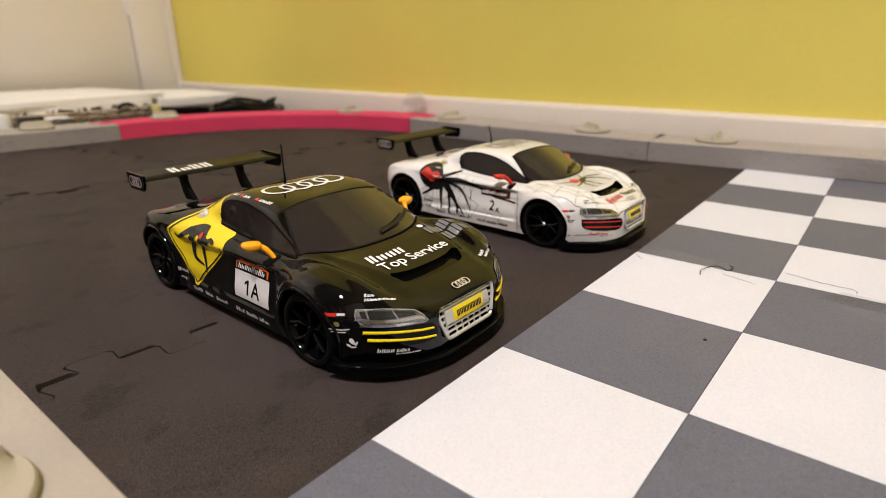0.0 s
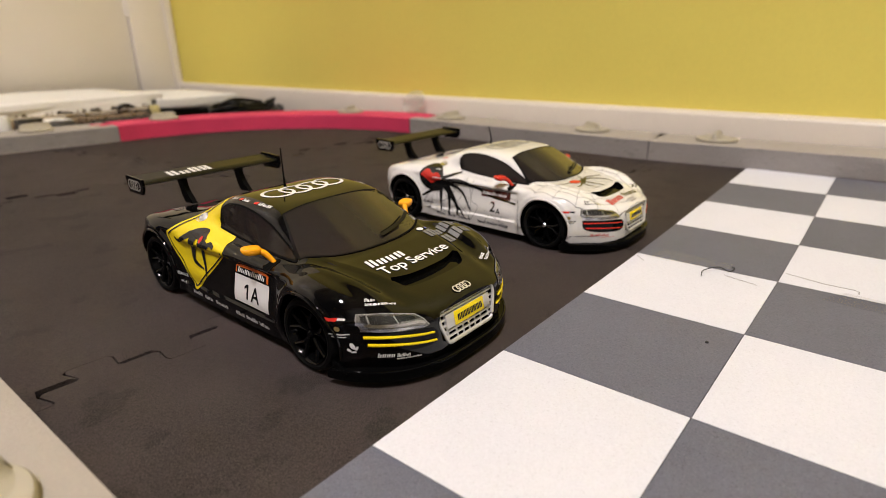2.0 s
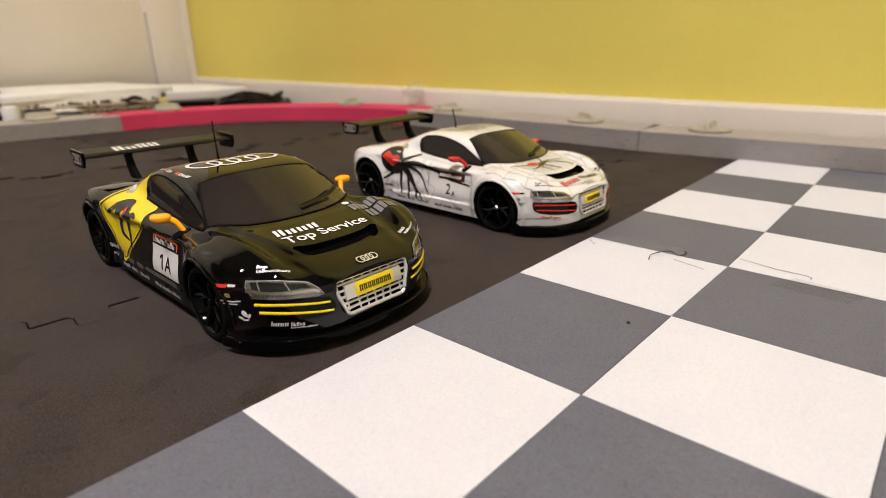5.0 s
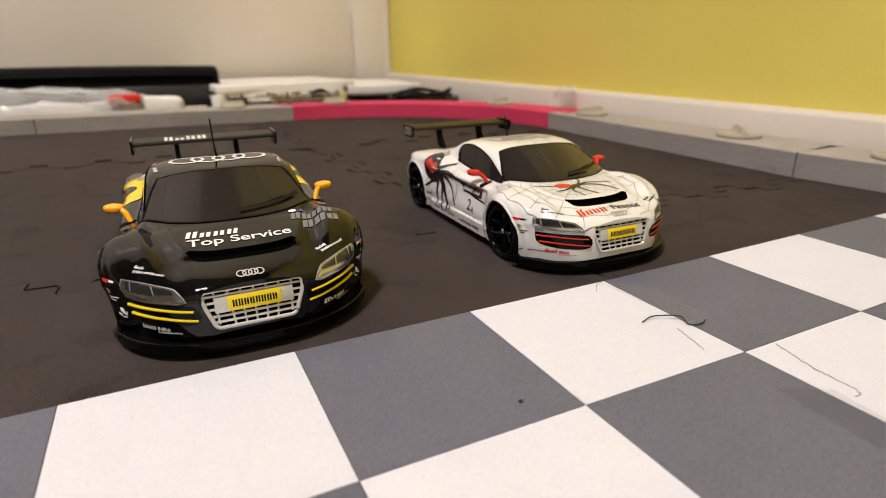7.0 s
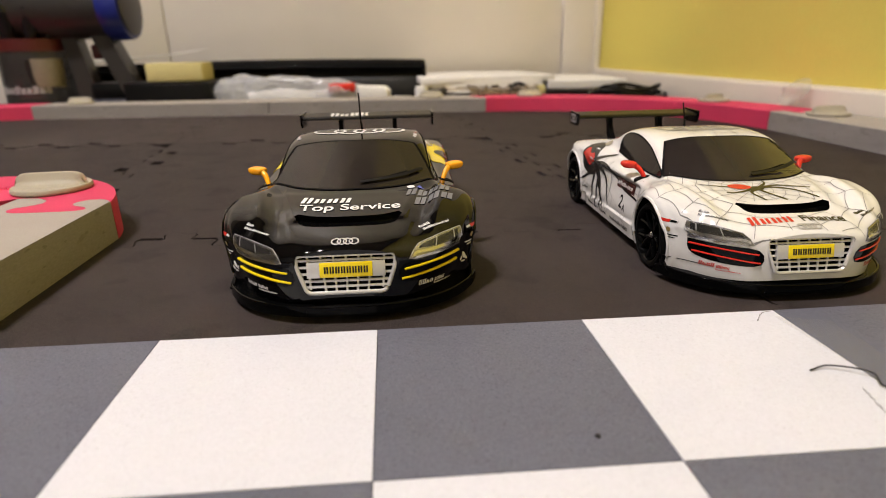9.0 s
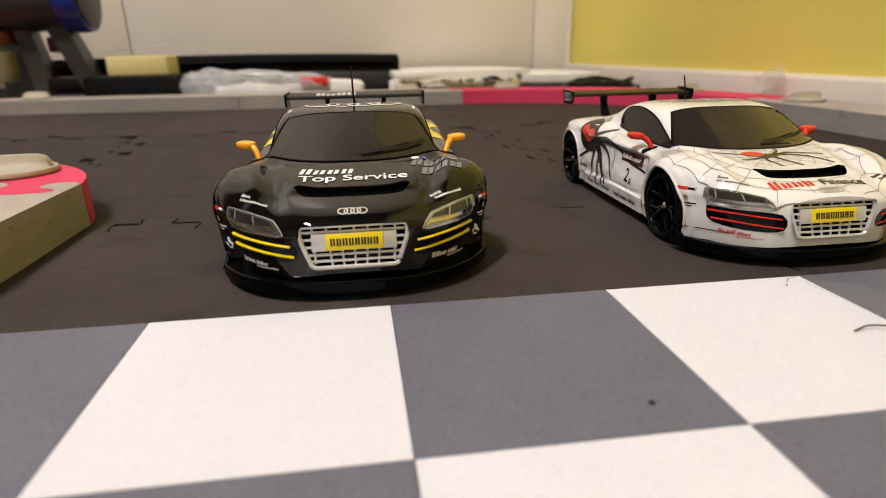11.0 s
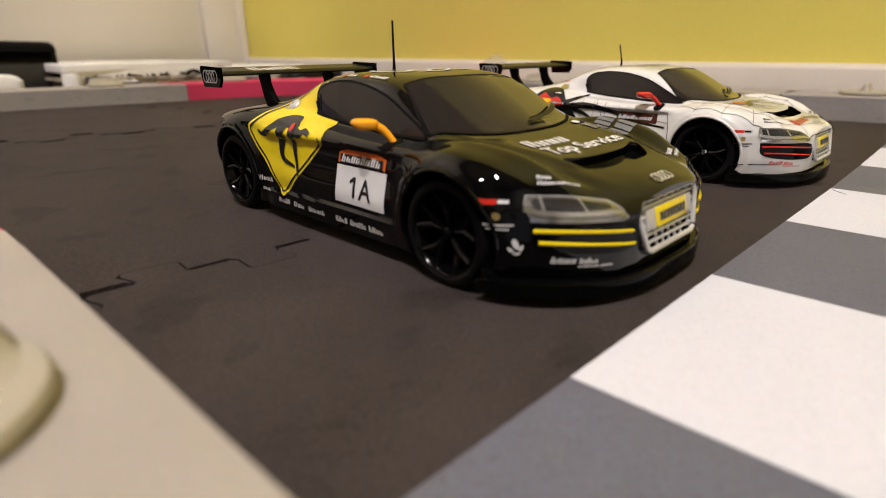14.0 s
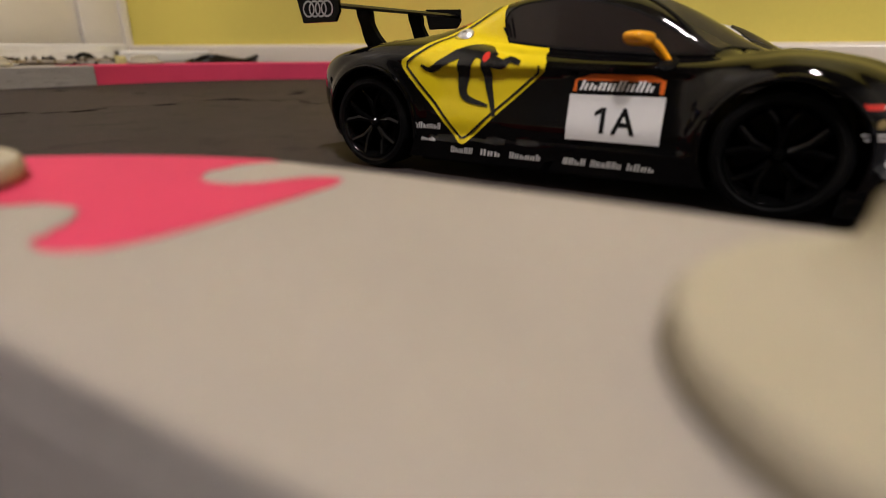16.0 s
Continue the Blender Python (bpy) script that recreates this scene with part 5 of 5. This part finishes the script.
# long black case with a lip along its lid
case = empty("long_case", "long black plastic case lying along the cupboard doors", "case")
profile = [(0.800, FLOOR_Z), (0.793, 0.010), (0.796, 0.034), (0.808, 0.050), (0.830, 0.057), (0.880, 0.057), (0.900, 0.045), (0.905, FLOOR_Z)]
bm = prism(bmesh.new(), profile, -0.46, 0.064, Matrix(((0, 0, 1, 0), (1, 0, 0, 0), (0, 1, 0, 0), (0, 0, 0, 1))))
part("case_body", bm, M["bag_black"], case)
bm = bmesh.new()
rows = []
for x in np.linspace(-0.462, 0.067, 24):
    arch = 0.004 * (1 - ((x + 0.2) / 0.27) ** 2)
    rows.append([bm.verts.new((x, y, z + arch)) for y, z in ((0.790, 0.050), (0.796, 0.057), (0.815, 0.0615), (0.890, 0.0615), (0.906, 0.052), (0.890, 0.058), (0.815, 0.058), (0.798, 0.050))])
for a, b in zip(rows, rows[1:]):
    for k in range(8):
        bm.faces.new((a[k], a[(k + 1) % 8], b[(k + 1) % 8], b[k]))
bm.faces.new(rows[0])
bm.faces.new(rows[-1])
part("case_lid", bm, M["black_matt"], case)
part("case_end", box(bmesh.new(), 0.062, 0.068, 0.796, 0.902, FLOOR_Z, 0.058, 0.002), M["black_plastic"], case)

# black tray with a sponge
thing("tray", box(bmesh.new(), -0.362, -0.242, 0.700, 0.785, FLOOR_Z, 0.0405, 0.006), M["black_plastic"], "black plastic tub standing on the floor", "tub")
thing("sponge", crumple(box(bmesh.new(), -0.330, -0.252, 0.706, 0.760, 0.0405, 0.0655, 0.003), 0.0006, 90, 3), M["sponge"], "pale yellow sponge block on the black tub", "sponge")

# loose white sheet across the tub and case
bm = bmesh.new()
grid = []
for i in range(13):
    row = []
    for j in range(7):
        u, v = i / 12, j / 6
        x, y = -0.480 + 0.190 * u, 0.800 + 0.09 * v
        z = 0.0640 + 0.016 * u ** 1.6 + 0.006 * v
        row.append(bm.verts.new((x, y, z)))
    grid.append(row)
for i in range(12):
    for j in range(6):
        bm.faces.new((grid[i][j], grid[i + 1][j], grid[i + 1][j + 1], grid[i][j + 1]))
bmesh.ops.solidify(bm, geom=bm.faces[:], thickness=0.0012)
thing("paper_sheet", bm, M["white_board"], "bent white paper sheet resting on the case", "paper")

# clear bag with white contents and a red label
bag = empty("plastic_bag", "crumpled clear plastic bag with a red label", "plastic bag")
bm = bmesh.new()
bmesh.ops.create_icosphere(bm, subdivisions=5, radius=1.0)
for v in bm.verts:
    c = v.co.copy()
    taper = 1.0 - 0.62 * (c.x * 0.5 + 0.5)
    reach = math.copysign(abs(c.x) ** 0.6, c.x)
    v.co = Vector((-0.130 + reach * 0.112, 0.712 + c.y * 0.030, 0.012 + math.copysign(abs(c.z) ** 0.7, c.z) * 0.044 * taper))
crumple(bm, 0.006, 30, 2.0)
for v in bm.verts:
    fold = abs(noise.noise(v.co * 55 + Vector((3.0, 1.0, 0.0)))) + 0.5 * abs(noise.noise(v.co * 130))
    fine = abs(noise.noise(Vector((v.co.x * 60, v.co.y * 200, v.co.z * 240)) + Vector((7.0, 2.0, 5.0))))
    v.co += Vector((0.0, -0.6, 0.8)) * (0.008 * (0.4 - fold) + 0.0035 * (0.3 - fine))
for v in bm.verts:
    v.co.z = max(v.co.z, FLOOR_Z + 0.0005)
part("film", bm, M["clear_film"], bag, "crinkled clear film")
bm = box(bmesh.new(), -0.195, -0.020, 0.700, 0.728, FLOOR_Z + 0.002, 0.024, 0.004)
bmesh.ops.subdivide_edges(bm, edges=bm.edges[:], cuts=5, use_grid_fill=True)
part("contents", crumple(bm, 0.006, 45, 4), M["white_board"], bag, "white contents")
part("red_label", crumple(box(bmesh.new(), -0.080, -0.040, 0.686, 0.712, 0.021, 0.034, 0.004), 0.002, 40, 4), M["red_plastic"], bag, "red label")
bm = crumple(box(bmesh.new(), -0.040, 0.008, 0.688, 0.720, FLOOR_Z, 0.029, 0.008), 0.005, 50, 9)
thing("paper_wad", bm, M["white_board"], "crumpled white paper wad beside the bag", "paper")
bm = lathe(bmesh.new(), [(0.0, FLOOR_Z), (0.009, FLOOR_Z), (0.0095, 0.022), (0.008, 0.027), (0.0, 0.028)], steps=24, m=Matrix.Translation((0.054, 0.700, 0)))
thing("small_jar", bm, M["white_board"], "small white plastic jar on the floor", "jar")
thing("grey_block", box(bmesh.new(), 0.064, 0.090, 0.680, 0.693, FLOOR_Z, 0.024, 0.002), M["metal_grey"], "small grey plastic block beside the jar", "block")

# boards and odds and ends in the corner
def torn_slab(x0, x1, y0, y1, z0, z1, seed, bite):
    """A sheet whose near edge is torn into a ragged fringe."""
    r = random.Random(seed)
    n = 46
    near = [(x0 + (x1 - x0) * k / n, y0 + bite * r.random() ** 2) for k in range(n + 1)]
    bm = prism(bmesh.new(), near + [(x1, y1), (x0, y1)], z0, z1)
    for v in bm.verts:
        v.co.z += 0.0016 * noise.noise(v.co * 38 + Vector((seed, 0, 0)))
    return bm


for n, (x0, x1, y0, y1, z0, z1, turn) in enumerate(((0.050, 0.262, 0.745, 0.960, 0.0270, 0.0365, 3), (0.258, 0.385, 0.745, 0.930, 0.0150, 0.0285, -2))):
    bm = box(bmesh.new(), x0, x1, y0, y1, z0, z1, 0.0015)
    bmesh.ops.subdivide_edges(bm, edges=bm.edges[:], cuts=3, use_grid_fill=True)
    crumple(bm, 0.0018, 30, n)
    bmesh.ops.rotate(bm, verts=bm.verts, cent=((x0 + x1) / 2, (y0 + y1) / 2, 0), matrix=Matrix.Rotation(radians(turn), 3, "Z"))
    thing("foam_board", bm, M["white_board"], "stacked white foam board with ragged edges" if n == 0 else "smaller white foam board lying in the corner", "board", "white boards")
rough = random.Random(21)
board = bpy.data.objects["foam_board"]
bm = bmesh.new()
xs = np.linspace(0.056, 0.246, 60)
ragged = [(x, 0.0285) for x in xs] + [(x, 0.0245 - rough.random() ** 2 * 0.0080) for x in xs[::-1]]
prism(bm, ragged, 0.744, 0.749, Matrix(((1, 0, 0, 0), (0, 0, 1, 0), (0, 1, 0, 0), (0, 0, 0, 1))))
part("torn_edge", bm, M["white_board"], board, "ragged torn lower edge")
thing("torn_card", torn_slab(0.050, 0.236, 0.726, 0.930, 0.0172, 0.0205, 4, 0.018), M["pale_card"], "torn pale card sheet under the white board", "cardboard")
thing("cardboard", torn_slab(0.056, 0.226, 0.712, 0.930, 0.0100, 0.0155, 8, 0.012), M["brown_card"], "torn brown cardboard pieces under the board", "cardboard")
thing("paper_scrap", torn_slab(0.078, 0.128, 0.704, 0.740, 0.0160, 0.0172, 15, 0.012), M["white_board"], "torn scrap of white paper lying behind the rail", "paper", "paper scraps")
thing("paper_scrap", torn_slab(0.000, 0.038, 0.704, 0.726, 0.0020, 0.0130, 23, 0.010), M["white_board"], "torn scrap of white paper lying behind the rail", "paper", "paper scraps")
bm = box(bmesh.new(), 0.092, 0.126, 0.690, 0.706, FLOOR_Z, 0.0150, 0.004)
bmesh.ops.subdivide_edges(bm, edges=bm.edges[:], cuts=4, use_grid_fill=True)
thing("grey_rag", crumple(bm, 0.004, 70, 6), M["metal_grey"], "crumpled dark grey rag behind the rail", "rag")
bm = tube(bmesh.new(), [(0.205 + 0.012 * math.cos(a), 0.735 + 0.003 * math.sin(2 * a), 0.0185 + 0.007 * math.sin(a)) for a in np.linspace(-0.5, math.pi + 0.5, 24)], 0.0022, 8)
thing("cable_loop", bm, M["black_plastic"], "short black cable loop on the cardboard", "cable")
thing("yellow_tag", crumple(box(bmesh.new(), 0.232, 0.243, 0.716, 0.724, 0.0090, 0.0240, 0.002), 0.001, 60, 2), M["sponge"], "small pale yellow plastic tag behind the pink rail", "tag")
thing("dark_box", box(bmesh.new(), 0.080, 0.380, 0.760, 0.930, FLOOR_Z, 0.0065, 0.002), M["black_plastic"], "flat black plastic box under the boards", "box")
thing("black_pouch", crumple(box(bmesh.new(), 0.150, 0.245, 0.690, 0.735, FLOOR_Z, 0.012, 0.004), 0.002, 40, 5), M["black_plastic"], "soft black pouch behind the pink rail", "pouch")
bm = bmesh.new()
for k, (r, z, dx) in enumerate(((0.040, 0.002, 0), (0.044, 0.008, 0.004), (0.038, 0.014, -0.003), (0.034, 0.019, 0.006))):
    ring = [(0.355 + dx + r * 1.3 * math.cos(a), 0.685 + r * 0.8 * math.sin(a), z + 0.003 * math.sin(3 * a + k)) for a in np.linspace(0.2 * k, 2 * math.pi - 0.2 + 0.2 * k, 36)]
    tube(bm, ring, 0.0030, 8)
thing("cable_coil", bm, M["black_plastic"], "loose coil of black cable in the corner", "cable")

# cordless vacuum cleaner
vac = empty("cordless_vacuum", "grey and blue cordless stick vacuum lying on the floor", "vacuum cleaner")
at = Matrix.Translation((0, 0.760, 0.142))
part("motor_housing", lathe(bmesh.new(), [(0.0, -0.64), (0.036, -0.64), (0.043, -0.60), (0.044, -0.47), (0.042, -0.425), (0.042, -0.41), (0.0, -0.41)], "x", 40, at), M["metal_grey"], vac, "dark grey motor housing")
part("filter_cap", lathe(bmesh.new(), [(0.0, -0.41), (0.0435, -0.41), (0.045, -0.405), (0.045, -0.390), (0.043, -0.382), (0.0, -0.382)], "x", 44, at), M["blue_plastic"], vac, "shiny blue filter cap")
part("cap_face", lathe(bmesh.new(), [(0.0, -0.3825), (0.036, -0.3825), (0.038, -0.380), (0.030, -0.377), (0.0, -0.377)], "x", 40, at), M["purple_grey"], vac, "purple-grey end face")
part("yellow_mark", lathe(bmesh.new(), [(0.0, 0.0), (0.009, 0.0), (0.009, 0.002), (0.0, 0.002)], "y", 20, Matrix.Translation((-0.475, 0.7172, 0.165))), M["yellow_print"], vac, "round yellow mark")
bar = prism(bmesh.new(), [(-0.437, 0.108), (-0.412, 0.108), (-0.372, 0.002), (-0.396, 0.002)], 0.742, 0.778, Matrix(((1, 0, 0, 0), (0, 0, 1, 0), (0, 1, 0, 0), (0, 0, 0, 1))), 0.004)
part("handle", bar, M["metal_grey"], vac, "slanted grey pistol handle")
bar = prism(bmesh.new(), [(-0.478, 0.105), (-0.458, 0.105), (-0.438, 0.004), (-0.466, 0.004)], 0.746, 0.774, Matrix(((1, 0, 0, 0), (0, 0, 1, 0), (0, 1, 0, 0), (0, 0, 0, 1))), 0.003)
part("front_strut", bar, M["metal_grey"], vac)
part("trigger", box(bmesh.new(), -0.443, -0.430, 0.752, 0.768, 0.072, 0.092, 0.003), M["dark_red"], vac, "red trigger")
part("battery", box(bmesh.new(), -0.470, -0.345, 0.732, 0.788, FLOOR_Z, 0.016, 0.006), M["purple_grey"], vac, "purple-grey battery pack")
part("dust_bin", lathe(bmesh.new(), [(0.0, FLOOR_Z), (0.044, FLOOR_Z), (0.046, 0.0), (0.046, 0.084), (0.0, 0.084)], steps=40, m=Matrix.Translation((-0.525, 0.760, 0))), M["smoke"], vac, "smoky clear dust bin")
part("bin_collar", lathe(bmesh.new(), [(0.0, 0.084), (0.047, 0.084), (0.047, 0.100), (0.0, 0.100)], steps=40, m=Matrix.Translation((-0.525, 0.760, 0))), M["dark_red"], vac, "dark red bin collar")
for n, (x, y, z, lean_to) in enumerate(((-0.560, 0.735, 0.100, -8), (-0.535, 0.728, 0.098, 3), (-0.508, 0.731, 0.100, 10), (-0.492, 0.742, 0.102, 16))):
    part("cyclone", lathe(bmesh.new(), [(0.0, 0.0), (0.006, 0.0), (0.013, 0.030), (0.015, 0.040), (0.013, 0.046), (0.0, 0.046)], steps=20, m=Matrix.Translation((x, y, z)) @ Matrix.Rotation(radians(lean_to), 4, "Y")), M["gloss_cone"], vac, "dark glossy cyclone cone")
part("inner_filter", lathe(bmesh.new(), [(0.0, 0.036), (0.020, 0.036), (0.022, 0.050), (0.022, 0.074), (0.0, 0.074)], steps=28, m=Matrix.Translation((-0.502, 0.7375, 0))), M["filter_beige"], vac, "beige filter behind the smoky bin wall")
bm = bmesh.new()
for k in range(9):
    a = radians(-128 + k * 9.5)
    box(bm, -0.003, 0.003, -0.0004, 0.0004, 0.028, 0.028 + (0.0075 if k % 3 else 0.010), m=Matrix.Translation((-0.525 + 0.0465 * math.cos(a), 0.760 + 0.0465 * math.sin(a), 0)) @ Matrix.Rotation(a + math.pi / 2, 4, "Z"))
part("bin_print", bm, M["silver_print"], vac, "row of pale bars of a maker's word")
part("trigger_guard", box(bmesh.new(), -0.452, -0.400, 0.744, 0.776, 0.016, 0.040, 0.006), M["black_plastic"], vac)
vac.location = (0.026, 0.0, 0.0)

# ---- wear on the start line ----
M["thread"] = material("black_thread", (0.008, 0.008, 0.008), 0.7)
M["tape"] = material("clear_tape", (0.45, 0.46, 0.48), 0.18, spec=0.6, alpha=0.05, bump=0.4, bump_size=120)
M["dark_tape"] = material("dull_tape", (0.05, 0.05, 0.058), 0.3, spec=0.5, alpha=0.05, grain=0.4, grain_size=700, bump=0.4, bump_size=200)
M["torn_edge"] = material("torn_paper_edge", (0.28, 0.275, 0.27), 0.9, grain=0.6, grain_size=1500)
P_TOP = 0.00035
bm = tube(bmesh.new(), [(x, y, z) for x, y, z in smooth_line([(0.1045, -0.0352, P_TOP + 0.0004), (0.110, -0.0346, P_TOP + 0.0010), (0.1168, -0.0392, P_TOP + 0.0014), (0.1160, -0.0436, P_TOP + 0.0006), (0.1205, -0.0450, P_TOP + 0.0006), (0.1236, -0.0434, P_TOP + 0.0004)], 6)], 0.00021, 6)
thing("thread", bm, M["thread"], "curled black thread lying on the start line", "thread")
for n, pts in enumerate(([(0.1150, -0.0070), (0.1290, -0.0115), (0.1275, -0.0440), (0.1175, -0.0430)], [(0.1075, -0.0790), (0.1200, -0.0860), (0.1180, -0.1090), (0.1060, -0.1040)])):
    thing("tape_strip", prism(bmesh.new(), pts, P_TOP + 0.0001, P_TOP + 0.0003), M["dark_tape" if n else "tape"], "dull worn tape strip on the grey paper" if n else "strip of clear tape stuck over the paper", "tape", "tape strips", smooth=False)


def torn(points, width, seed):
    r = random.Random(seed)
    line = smooth_line(points, 10)
    bm = bmesh.new()
    low, high = [], []
    for i, (x, y) in enumerate(line):
        w = width * (0.25 + r.random()) * math.sin(math.pi * (i + 0.6) / (len(line) + 0.2))
        jx, jy = r.uniform(-0.0003, 0.0003), r.uniform(-0.0003, 0.0003)
        low.append(bm.verts.new((x + jx - w / 2, y + jy, P_TOP + 0.0001)))
        high.append(bm.verts.new((x + jx + w / 2, y + jy, P_TOP + 0.0003)))
    for i in range(len(line) - 1):
        bm.faces.new((low[i], low[i + 1], high[i + 1], high[i]))
    return bm


for n, (pts, w) in enumerate((([(0.1292, -0.0640), (0.1262, -0.0755), (0.1255, -0.0824), (0.1253, -0.0890)], 0.0004), ([(0.1252, -0.0886), (0.1240, -0.0904), (0.1215, -0.0904)], 0.0003),
                              ([(0.1115, -0.0425), (0.1097, -0.0490), (0.1077, -0.0562)], 0.0002), ([(0.1165, -0.0030), (0.1120, -0.0050), (0.1085, -0.0090)], 0.0002))):
    part("tear", torn(pts, w, n), M["torn_edge"], start_line, "ragged dark tear in the paper")
part("spot", lathe(bmesh.new(), [(0.0, P_TOP), (0.0007, P_TOP), (0.0005, P_TOP + 0.0004), (0.0, P_TOP + 0.0005)], steps=8, m=Matrix.Translation((0.0455, -0.0525, 0))), M["thread"], start_line, "small dark speck")
